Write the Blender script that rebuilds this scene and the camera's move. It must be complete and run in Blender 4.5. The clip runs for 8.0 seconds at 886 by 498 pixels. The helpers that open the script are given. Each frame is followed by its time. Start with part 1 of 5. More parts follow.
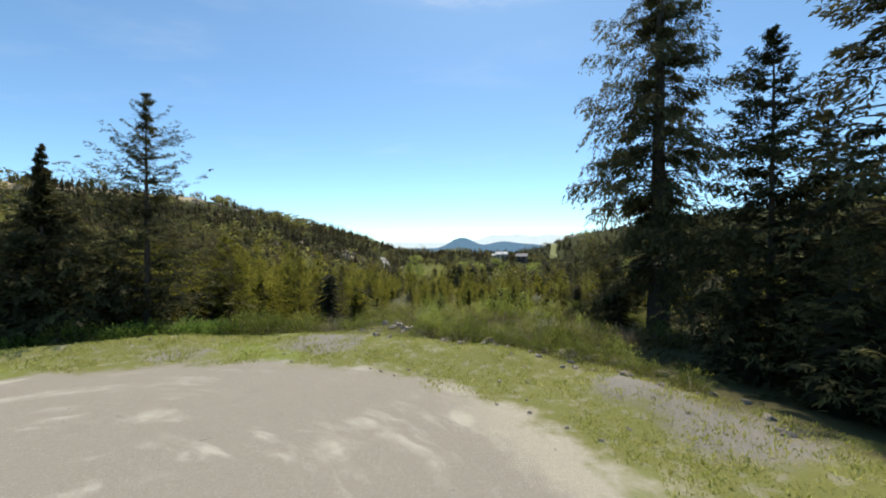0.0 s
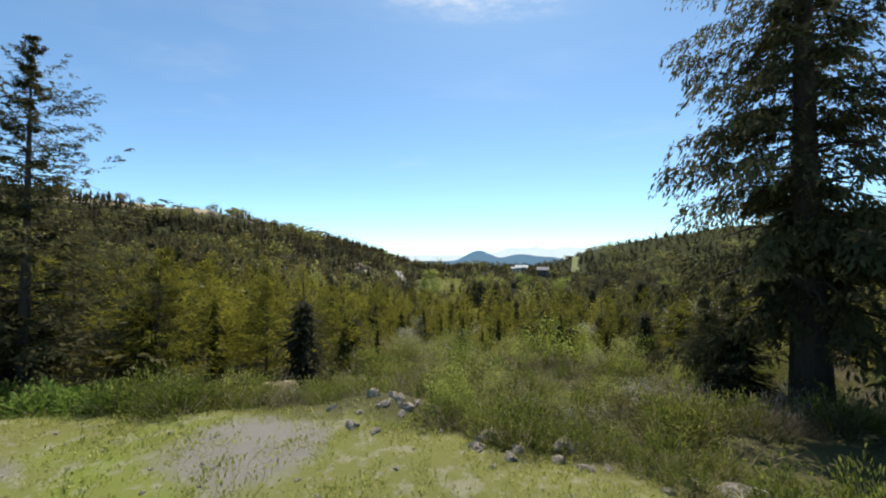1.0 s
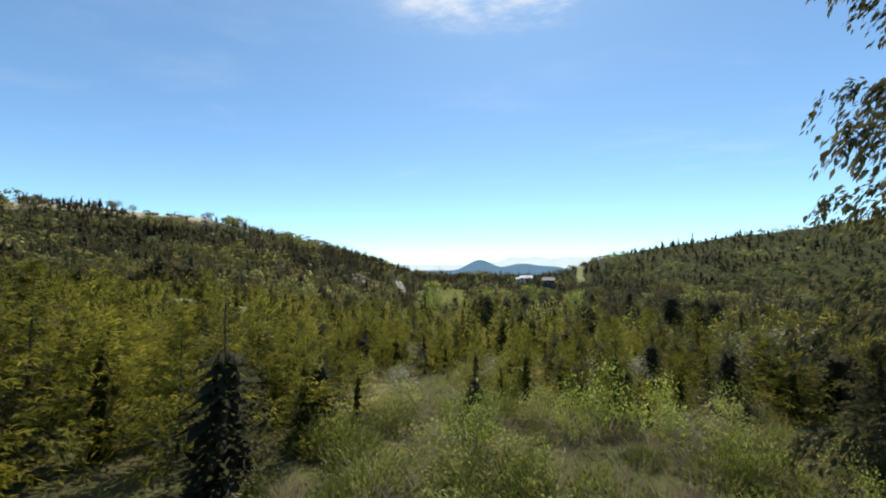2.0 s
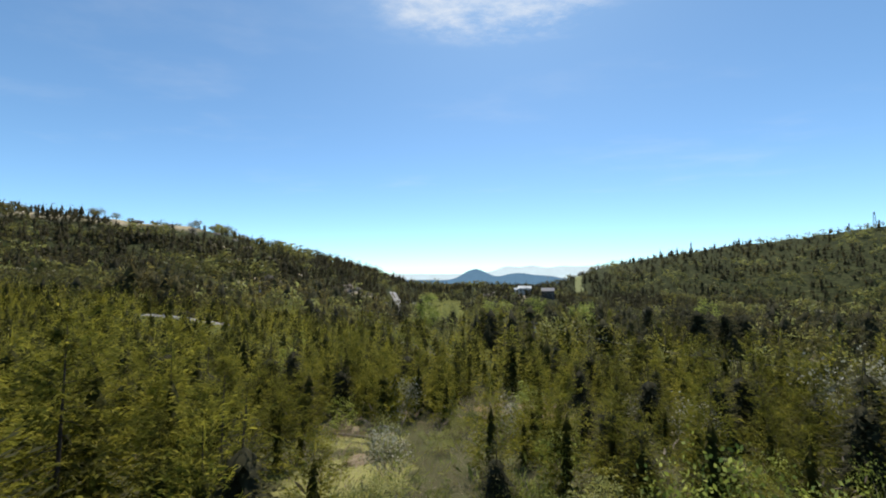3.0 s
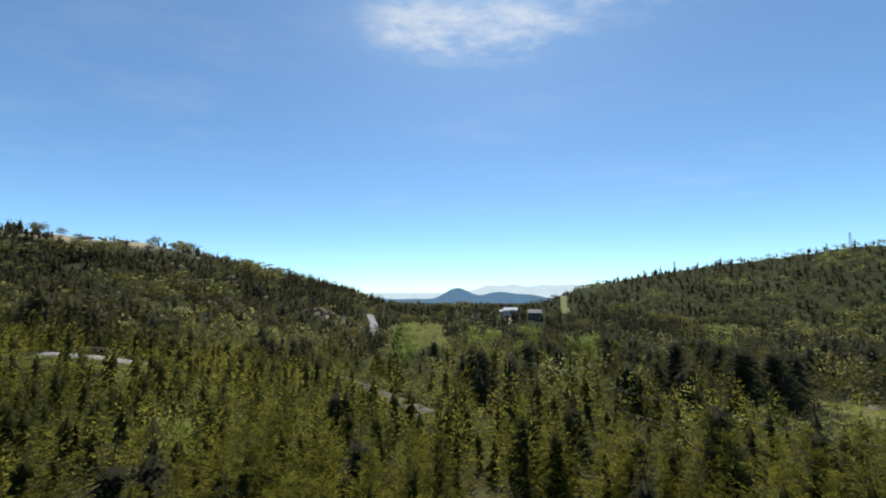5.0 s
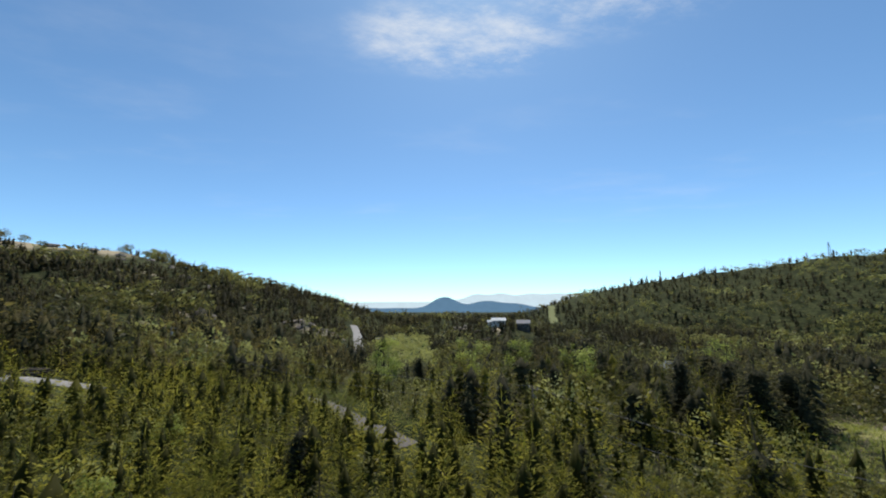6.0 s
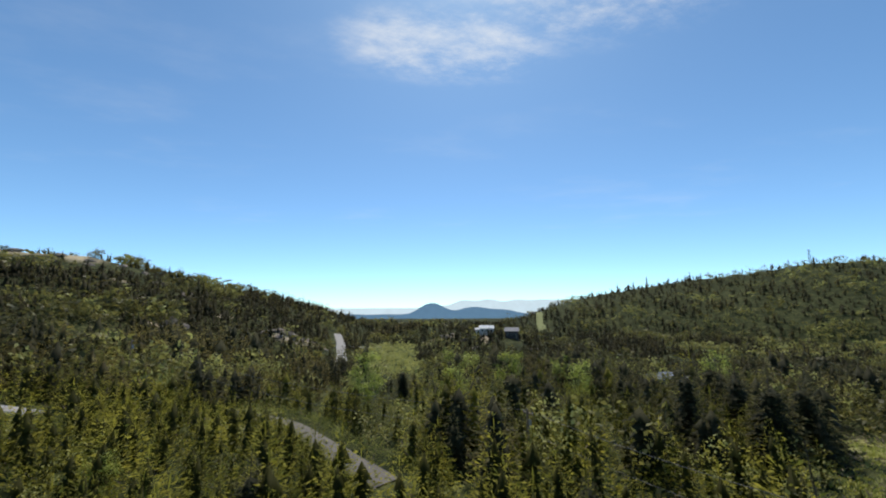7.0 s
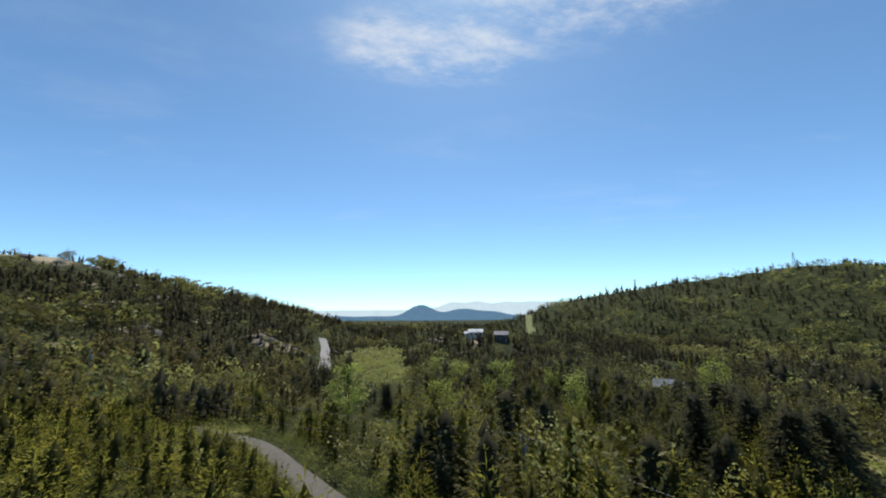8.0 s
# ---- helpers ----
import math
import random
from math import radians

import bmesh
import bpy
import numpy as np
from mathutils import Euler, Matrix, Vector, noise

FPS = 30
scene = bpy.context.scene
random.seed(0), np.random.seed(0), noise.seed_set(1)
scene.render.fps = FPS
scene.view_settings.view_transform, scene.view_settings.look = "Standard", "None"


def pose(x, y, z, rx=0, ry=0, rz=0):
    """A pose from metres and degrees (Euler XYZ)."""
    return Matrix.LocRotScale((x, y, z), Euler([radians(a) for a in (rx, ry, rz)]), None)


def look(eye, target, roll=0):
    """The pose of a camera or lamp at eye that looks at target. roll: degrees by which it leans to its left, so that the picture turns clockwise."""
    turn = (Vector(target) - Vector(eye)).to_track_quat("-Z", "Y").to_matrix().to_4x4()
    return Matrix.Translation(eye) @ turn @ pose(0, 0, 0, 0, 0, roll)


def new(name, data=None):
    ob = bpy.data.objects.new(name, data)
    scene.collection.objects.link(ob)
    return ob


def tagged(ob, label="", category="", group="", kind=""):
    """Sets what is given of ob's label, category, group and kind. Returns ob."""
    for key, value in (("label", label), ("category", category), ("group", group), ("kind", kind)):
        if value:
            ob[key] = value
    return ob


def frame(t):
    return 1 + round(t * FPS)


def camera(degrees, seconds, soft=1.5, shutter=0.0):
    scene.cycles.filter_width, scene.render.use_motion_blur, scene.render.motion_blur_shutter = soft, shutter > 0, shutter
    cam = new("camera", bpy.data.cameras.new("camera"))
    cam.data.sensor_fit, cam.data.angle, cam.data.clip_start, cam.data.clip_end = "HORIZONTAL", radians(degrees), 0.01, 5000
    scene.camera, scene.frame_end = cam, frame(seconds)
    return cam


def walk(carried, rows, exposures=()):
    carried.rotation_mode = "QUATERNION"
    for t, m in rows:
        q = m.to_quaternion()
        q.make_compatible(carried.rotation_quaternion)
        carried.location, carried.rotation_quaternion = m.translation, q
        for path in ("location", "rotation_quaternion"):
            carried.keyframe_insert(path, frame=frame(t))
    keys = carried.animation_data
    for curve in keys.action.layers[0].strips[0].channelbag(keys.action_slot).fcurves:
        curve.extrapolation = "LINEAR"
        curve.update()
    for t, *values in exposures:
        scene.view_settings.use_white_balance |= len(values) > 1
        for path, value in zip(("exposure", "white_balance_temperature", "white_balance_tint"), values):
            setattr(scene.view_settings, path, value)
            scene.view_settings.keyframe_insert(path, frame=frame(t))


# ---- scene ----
cam = camera(99.1, 8.0, 2.0)
METRES, EYE, TILT, LEAN, TURN = 60.0, 6.0, -0.6, 0.0, 0.0
ROWS = [
    (0.0, 0.0, 0.0, 0.0, 0.0, 0.0, 0.0),
    (0.5, -0.0054, 0.1117, 0.0012, 1.88, 1.23, -0.09),
    (1.0, -0.0088, 0.1848, 0.0036, 2.48, 1.94, -0.09),
    (1.5, -0.0156, 0.2653, 0.0083, 2.74, 2.63, -0.1),
    (3.0, -0.035, 0.4804, 0.0237, 1.97, 4.77, -0.08),
    (3.5, -0.04, 0.5466, 0.0305, 1.42, 5.46, -0.06),
    (4.0, -0.0405, 0.6136, 0.0378, 0.77, 6.15, -0.04),
    (4.5, -0.0374, 0.6752, 0.0451, 0.08, 6.87, 0.0),
    (6.0, -0.0286, 0.8203, 0.0648, -2.69, 8.94, 0.22),
    (6.5, -0.0239, 0.8649, 0.0726, -3.67, 9.45, 0.3),
    (7.0, -0.0184, 0.9074, 0.0806, -4.57, 9.83, 0.35),
    (7.5, -0.0123, 0.9483, 0.0893, -5.39, 10.04, 0.42),
    (8.0, -0.0049, 0.9899, 0.0982, -6.21, 10.07, 0.46),
]
walk(cam, [(t, pose(0, 0, EYE, TILT, LEAN, TURN) @ pose(METRES * x, METRES * y, METRES * z, 90 + pitch, roll, yaw)) for t, x, y, z, yaw, pitch, roll in ROWS],
     ((0.0, 0.26, 7100, 10), (1.6, 0.26, 7100, 10), (3.5, 0.05, 6800, 10), (8.0, -0.06, 6650, 10)))

# ---- world, sun, clouds' light ----
SUN_AZ, SUN_EL = 9.0, 57.0
world = bpy.data.worlds.new("world")
scene.world = world
world.use_nodes = True
wt = world.node_tree
sky = wt.nodes.new("ShaderNodeTexSky")
sky.sky_type, sky.sun_disc = "NISHITA", False
sky.sun_elevation, sky.sun_rotation = radians(SUN_EL), radians(SUN_AZ)
sky.air_density, sky.dust_density, sky.ozone_density, sky.altitude = 0.68, 0.32, 1.9, 300.0
wt.nodes["Background"].inputs["Strength"].default_value = 0.148
clear = wt.nodes.new("ShaderNodeMix")
clear.data_type, clear.blend_type = "RGBA", "MULTIPLY"
clear.inputs[0].default_value, clear.inputs[7].default_value = 1.0, (0.84, 1.14, 1.21, 1.0)
wt.links.new(sky.outputs[0], clear.inputs[6])
wt.links.new(clear.outputs[2], wt.nodes["Background"].inputs["Color"])
sun_data = bpy.data.lights.new("sun", "SUN")
sun_data.energy, sun_data.angle, sun_data.color = 4.2, radians(0.53), (1.0, 0.95, 0.87)
sun = new("sun", sun_data)
az, el = radians(SUN_AZ), radians(SUN_EL)
sun.matrix_world = look((300 * math.sin(az) * math.cos(el), 300 * math.cos(az) * math.cos(el), 300 * math.sin(el)), (0, 0, 0))


# ---- materials ----
class Mat:
    """A small builder of node materials."""

    def __init__(self, name):
        self.m = bpy.data.materials.new(name)
        self.m.use_nodes = True
        self.t = self.m.node_tree
        self.b = self.t.nodes["Principled BSDF"]
        self.out = self.t.nodes["Material Output"]
        self.coord = self.t.nodes.new("ShaderNodeTexCoord").outputs["Object"]

    def node(self, kind, **values):
        n = self.t.nodes.new(kind)
        for k, v in values.items():
            n.inputs[k.replace("_", " ")].default_value = v
        return n

    def link(self, a, b):
        self.t.links.new(a, b)

    def noise(self, scale, detail=4.0, rough=0.6, vector=None):
        n = self.node("ShaderNodeTexNoise", Scale=scale, Detail=detail, Roughness=rough)
        self.link(vector or self.coord, n.inputs["Vector"])
        return n.outputs["Fac"]

    def math(self, op, a, b=0.0, clamp=False):
        n = self.t.nodes.new("ShaderNodeMath")
        n.operation, n.use_clamp = op, clamp
        for i, v in enumerate((a, b)):
            if isinstance(v, (int, float)):
                n.inputs[i].default_value = v
            else:
                self.link(v, n.inputs[i])
        return n.outputs[0]

    def step(self, v, lo, hi):
        n = self.t.nodes.new("ShaderNodeMapRange")
        n.interpolation_type = "SMOOTHSTEP"
        self.link(v, n.inputs["Value"])
        n.inputs["From Min"].default_value, n.inputs["From Max"].default_value = lo, hi
        return n.outputs["Result"]

    def mix(self, f, a, b):
        n = self.t.nodes.new("ShaderNodeMix")
        n.data_type = "RGBA"
        for i, v in ((0, f), (6, a), (7, b)):
            if isinstance(v, (int, float)):
                n.inputs[i].default_value = v
            elif isinstance(v, tuple):
                n.inputs[i].default_value = (*v, 1.0)
            else:
                self.link(v, n.inputs[i])
        return n.outputs[2]

    def bump(self, height, strength, distance):
        n = self.node("ShaderNodeBump", Strength=strength, Distance=distance)
        self.link(height, n.inputs["Height"])
        self.link(n.outputs[0], self.b.inputs["Normal"])

    def done(self, colour, rough=0.9, metal=0.0, spec=0.3):
        if isinstance(colour, tuple):
            self.b.inputs["Base Color"].default_value = (*colour, 1.0)
        else:
            self.link(colour, self.b.inputs["Base Color"])
        self.b.inputs["Roughness"].default_value = rough
        self.b.inputs["Metallic"].default_value = metal
        self.b.inputs["Specular IOR Level"].default_value = spec
        return self.m


def leaf_material(name, dark, mid, light, shine=0.25, through_light=0.35, rough=0.55):
    """Leaves and needles: colour by the tint (of the plant and by place on it) and by the single leaf, some light
    shining through.
    """
    k = Mat(name)
    tint = k.t.nodes.new("ShaderNodeAttribute")
    tint.attribute_name = "tint"
    isle = k.t.nodes.new("ShaderNodeNewGeometry").outputs["Random Per Island"]
    own = k.t.nodes.new("ShaderNodeObjectInfo").outputs["Random"]
    f = k.math("ADD", tint.outputs["Fac"], k.math("MULTIPLY", k.math("SUBTRACT", own, 0.5), 0.45))
    f = k.math("ADD", f, k.math("MULTIPLY", k.math("SUBTRACT", isle, 0.5), 0.35), True)
    c = k.mix(k.step(f, 0.5, 1.0), k.mix(k.step(f, 0.0, 0.5), dark, mid), light)
    k.done(c, rough, 0.0, shine)
    tr = k.t.nodes.new("ShaderNodeBsdfTranslucent")
    k.link(c, tr.inputs["Color"])
    mx = k.t.nodes.new("ShaderNodeMixShader")
    mx.inputs[0].default_value = through_light
    k.link(k.b.outputs[0], mx.inputs[1])
    k.link(tr.outputs[0], mx.inputs[2])
    k.link(mx.outputs[0], k.out.inputs["Surface"])
    return k.m


def ground_material():
    """Gravel on the lot, a grassy verge round it, brush soil and forest floor beyond."""
    k = Mat("ground_cover")
    sep = k.t.nodes.new("ShaderNodeSeparateXYZ")
    k.link(k.coord, sep.inputs[0])
    x, y = 0, k.math("MULTIPLY", k.math("MAXIMUM", k.math("SUBTRACT", sep.outputs[1], LOT[1]), 0.0), 1.1)
    x = k.math("ADD", sep.outputs[0], -LOT[0])
    d = k.math("SQRT", k.math("ADD", k.math("MULTIPLY", x, x), k.math("MULTIPLY", y, y)))
    wob = k.math("MULTIPLY", k.math("SUBTRACT", k.noise(0.35, 5.0, 0.65), 0.5), 6.0)
    patch = k.noise(0.55, 6.0, 0.7)
    fine, pebble, broad = k.noise(9.0, 5.0, 0.7), k.noise(38.0, 3.0, 0.6), k.noise(0.12, 3.0)
    gravel = k.mix(fine, (0.225, 0.203, 0.162), (0.365, 0.33, 0.272))
    gravel = k.mix(k.step(pebble, 0.58, 0.72), gravel, (0.56, 0.52, 0.45))
    # wheel tracks curve round the lot
    around = k.t.nodes.new("ShaderNodeCombineXYZ")
    k.link(k.math("ADD", d, k.math("MULTIPLY", k.noise(0.2, 3.0), 2.0)), around.inputs[0])
    k.link(k.math("MULTIPLY", k.math("ARCTAN2", y, x), 2.4), around.inputs[1])
    streak = k.noise(0.85, 6.0, 0.62, around.outputs[0])
    worn = k.math("MULTIPLY", k.step(streak, 0.5, 0.68), k.step(k.noise(0.3, 4.0, 0.6), 0.4, 0.6))
    gravel = k.mix(k.math("MULTIPLY", worn, 0.6), gravel, (0.58, 0.54, 0.45))
    gravel = k.mix(k.math("MULTIPLY", k.step(patch, 0.55, 0.75), 0.35), gravel, (0.22, 0.205, 0.175))
    kerb = k.math("MULTIPLY", k.step(k.math("ADD", d, k.math("MULTIPLY", patch, 3.0)), 14.6, 15.6), k.step(sep.outputs[0], -1.0, 3.0))
    gravel = k.mix(k.math("MULTIPLY", kerb, 0.5), gravel, k.mix(fine, (0.4, 0.36, 0.27), (0.62, 0.57, 0.44)))
    gravel = k.mix(k.step(k.noise(1.7, 5.0, 0.7), 0.66, 0.72), gravel, (0.13, 0.12, 0.11))
    grass = k.mix(fine, (0.11, 0.125, 0.03), (0.245, 0.24, 0.085))
    grass = k.mix(k.step(broad, 0.5, 0.7), grass, (0.19, 0.235, 0.045))
    grass = k.mix(k.math("MULTIPLY", k.step(k.noise(1.5, 6.0, 0.7), 0.5, 0.64), 0.65), grass, (0.31, 0.29, 0.22))
    soil = k.mix(fine, (0.05, 0.05, 0.022), (0.12, 0.11, 0.052))
    soil = k.mix(k.step(patch, 0.5, 0.7), soil, (0.1, 0.115, 0.035))
    floor = k.mix(k.step(k.noise(0.25, 6.0, 0.7), 0.4, 0.65), (0.02, 0.026, 0.008), (0.06, 0.066, 0.021))
    floor = k.mix(k.math("MULTIPLY", k.step(k.noise(0.4, 3.0, 0.7), 0.5, 0.66), k.step(k.noise(0.035, 3.0), 0.38, 0.6)), floor, (0.105, 0.108, 0.036))
    bare_top = k.math("MULTIPLY", k.step(k.math("ADD", sep.outputs[2], k.math("MULTIPLY", k.noise(0.05, 4.0), 14.0)), 45.5, 51.0), k.step(sep.outputs[0], -120.0, -150.0))
    floor = k.mix(bare_top, floor, k.mix(fine, (0.33, 0.27, 0.17), (0.46, 0.39, 0.26)))
    dw = k.math("ADD", d, wob)
    c = k.mix(k.step(dw, 15.2, 16.6), gravel, grass)
    for cx, cy, rad in ((-7.2, 23.2, 2.3), (7.6, 15.2, 1.6), (9.6, 12.4, 2.2), (-14.5, 20.5, 1.3)):
        ax, ay = k.math("SUBTRACT", sep.outputs[0], cx), k.math("SUBTRACT", sep.outputs[1], cy)
        off = k.math("SQRT", k.math("ADD", k.math("MULTIPLY", ax, ax), k.math("MULTIPLY", ay, ay)))
        bare = k.step(k.math("ADD", off, k.math("MULTIPLY", wob, 0.5)), rad + 0.7, rad - 0.5)
        c = k.mix(bare, c, k.mix(fine, (0.17, 0.158, 0.135), (0.3, 0.278, 0.24)))
    c = k.mix(k.step(dw, 21.8, 24.0), c, soil)
    c = k.mix(k.step(sep.outputs[1], 74.0, 92.0), c, floor)
    straw, earth, tan = ((0.2, 0.2, 0.06), (0.36, 0.33, 0.13)), ((0.2, 0.13, 0.07), (0.36, 0.25, 0.14)), ((0.3, 0.24, 0.16), (0.45, 0.38, 0.27))
    for cx, cy, rx, ry, (lo, hi) in ((71, 113, 12, 11, straw), (60, 101, 6, 5, straw), (-33, 132, 7, 5, straw), (-27, 121, 3, 2, tan), (-9, 57, 3.2, 2.6, straw), (-9.5, 59, 2.5, 1.8, earth), (4.5, 67, 4.5, 5, earth), (-8, 50, 3.5, 3.5, straw), (53, 171, 4, 7, tan), (-97, 211, 6, 4, tan), (20, 293, 9, 5, tan), (-54, 231, 9, 12, tan), (-125, 240, 5, 3, tan), (-150, 262, 7, 3, tan), (-88, 240, 4, 3, tan), (-140, 205, 5, 3, tan), (42, 285, 3, 14, tan)):
        ax, ay = k.math("DIVIDE", k.math("SUBTRACT", sep.outputs[0], cx), rx), k.math("DIVIDE", k.math("SUBTRACT", sep.outputs[1], cy), ry)
        off = k.math("SQRT", k.math("ADD", k.math("MULTIPLY", ax, ax), k.math("MULTIPLY", ay, ay)))
        c = k.mix(k.step(k.math("ADD", off, k.math("MULTIPLY", k.math("SUBTRACT", patch, 0.5), 1.6)), 1.1, 0.75), c, k.mix(fine, lo, hi))
    k.bump(k.math("ADD", k.math("MULTIPLY", fine, 0.6), pebble), 0.6, 0.05)
    return k.done(c, 0.95, 0.0, 0.1)


LOT = (-10.0, 5.0)
M_GROUND = ground_material()
M_YOUNG = leaf_material("young_needles", (0.055, 0.056, 0.011), (0.208, 0.198, 0.028), (0.405, 0.365, 0.052), 0.12, 0.54, 0.7)
M_FIR = leaf_material("dark_needles", (0.046, 0.045, 0.022), (0.092, 0.087, 0.037), (0.175, 0.156, 0.06), 0.12, 0.4, 0.75)
M_WOODS = leaf_material("woods_needles", (0.044, 0.04, 0.017), (0.128, 0.108, 0.036), (0.295, 0.236, 0.062), 0.12, 0.47, 0.7)
M_BROAD = leaf_material("broad_leaves", (0.085, 0.08, 0.028), (0.2, 0.185, 0.05), (0.4, 0.395, 0.12), 0.25, 0.48)
M_FRESH = leaf_material("fresh_leaves", (0.13, 0.16, 0.03), (0.3, 0.345, 0.06), (0.52, 0.55, 0.14), 0.2, 0.5)
M_SILVER = leaf_material("grey_leaves", (0.05, 0.055, 0.025), (0.15, 0.15, 0.08), (0.52, 0.49, 0.36), 0.3, 0.35, 0.6)
M_BROOM = leaf_material("broom_stems", (0.045, 0.06, 0.013), (0.155, 0.18, 0.033), (0.38, 0.38, 0.1), 0.15, 0.48)
M_FERN = leaf_material("fern_green", (0.04, 0.068, 0.013), (0.13, 0.2, 0.034), (0.3, 0.4, 0.09), 0.2, 0.5)
M_DRY = leaf_material("dry_stems", (0.17, 0.125, 0.085), (0.33, 0.265, 0.19), (0.5, 0.43, 0.33), 0.1, 0.4)
M_GRASS = leaf_material("grass_blades", (0.17, 0.2, 0.04), (0.33, 0.35, 0.075), (0.52, 0.5, 0.2), 0.2, 0.58)


def bark_material():
    k = Mat("bark")
    mp = k.t.nodes.new("ShaderNodeMapping")
    mp.inputs["Scale"].default_value = (6.0, 6.0, 0.9)
    k.link(k.coord, mp.inputs[0])
    n = k.noise(1.6, 6.0, 0.7, mp.outputs[0])
    k.bump(n, 0.9, 0.08)
    return k.done(k.mix(n, (0.025, 0.02, 0.016), (0.13, 0.105, 0.085)), 0.95, 0.0, 0.1)


def rock_material(name, a, b, c):
    k = Mat(name)
    n = k.noise(2.2, 8.0, 0.7)
    m = k.noise(11.0, 4.0, 0.6)
    k.bump(k.math("ADD", n, k.math("MULTIPLY", m, 0.3)), 0.8, 0.08)
    return k.done(k.mix(k.step(m, 0.5, 0.75), k.mix(k.step(n, 0.35, 0.65), a, b), c), 0.9, 0.0, 0.2)


def road_material(name, a, b):
    k = Mat(name)
    n, f = k.noise(0.5, 5.0), k.noise(14.0, 4.0)
    k.bump(f, 0.4, 0.02)
    return k.done(k.mix(k.math("MULTIPLY", k.math("ADD", n, f), 0.5), a, b), 0.92, 0.0, 0.2)


M_BARK = bark_material()
M_ROCK = rock_material("granite", (0.16, 0.13, 0.1), (0.38, 0.33, 0.26), (0.5, 0.46, 0.4))
M_OUTCROP = rock_material("weathered_outcrop", (0.13, 0.1, 0.08), (0.27, 0.22, 0.175), (0.37, 0.32, 0.27))
M_SOIL = rock_material("bare_soil", (0.19, 0.14, 0.085), (0.34, 0.265, 0.165), (0.42, 0.35, 0.24))
M_ROAD = road_material("worn_road", (0.105, 0.095, 0.08), (0.18, 0.163, 0.138))
M_CUT = road_material("cleared_grass", (0.13, 0.145, 0.05), (0.24, 0.25, 0.1))
M_PALE_ROAD = road_material("pale_road", (0.24, 0.226, 0.205), (0.35, 0.332, 0.305))


# ---- mesh helpers ----
def mesh_np(name, verts, quads, material, tint=None):
    """A mesh of quads from arrays; tint is one number a vertex."""
    me = bpy.data.meshes.new(name)
    n, q = len(verts), len(quads)
    me.vertices.add(n)
    me.vertices.foreach_set("co", np.asarray(verts, np.float32).ravel())
    me.loops.add(4 * q)
    me.loops.foreach_set("vertex_index", np.asarray(quads, np.int32).ravel())
    me.polygons.add(q)
    me.polygons.foreach_set("loop_start", np.arange(0, 4 * q, 4, dtype=np.int32))
    if tint is not None:
        at = me.attributes.new("tint", "FLOAT", "POINT")
        at.data.foreach_set("value", np.asarray(tint, np.float32))
    me.materials.append(material)
    me.update(calc_edges=True)
    return me


def part(name, data, parent, label=""):
    """A mesh (or bmesh with its material as a pair) as a part of a thing."""
    ob = new(name, data)
    ob.parent = parent
    return tagged(ob, label)


def thing(name, label, category, group="", kind="", m=None):
    ob = tagged(new(name), label, category, group, kind)
    if m is not None:
        ob.matrix_basis = m
    return ob


def smooth(v, lo, hi):
    f = np.clip((np.asarray(v, float) - lo) / (hi - lo), 0, 1)
    return f * f * (3 - 2 * f)


def wave(x, y, scale, seed):
    """Soft rolling noise from a few sines, about -1 to 1."""
    r = np.random.default_rng(seed)
    out = 0
    for i in range(6):
        a, p, s = r.uniform(0, 6.28), r.uniform(0, 6.28), scale * r.uniform(0.6, 1.9)
        out = out + np.sin((x * math.cos(a) + y * math.sin(a)) / s * 6.28 + p)
    return out / 3.5


# ---- the lie of the land ----
RIDGE_LEFT = ((-420, 120, 62), (-270, 255, 49), (-200, 300, 45), (-150, 315, 31), (-125, 345, 23), (-95, 352, 14), (-75, 380, 5), (-35, 420, -6))
RIDGE_RIGHT = ((800, 380, 58), (560, 440, 62), (472, 410, 62), (408, 408, 58), (380, 432, 53), (330, 470, 46), (258, 462, 35), (232, 490, 31), (178, 460, 21), (140, 480, 6), (110, 560, -14))


def raise_to(x, y, z, line, spread, gain, power, side):
    """Lifts the land towards a ridge line; a higher ridge reaches further out."""
    best = np.zeros(np.shape(x))
    for (x0, y0, z0), (x1, y1, z1) in zip(line, line[1:]):
        for f in np.linspace(0, 1, 7)[:-1]:
            top = z0 + f * (z1 - z0)
            d = np.hypot(x - x0 - f * (x1 - x0), y - y0 - f * (y1 - y0))
            best = np.maximum(best, np.maximum(top - z, 0) * np.clip(1 - d / (spread + gain * max(top, 0)), 0, 1) ** power)
    return z + best * side


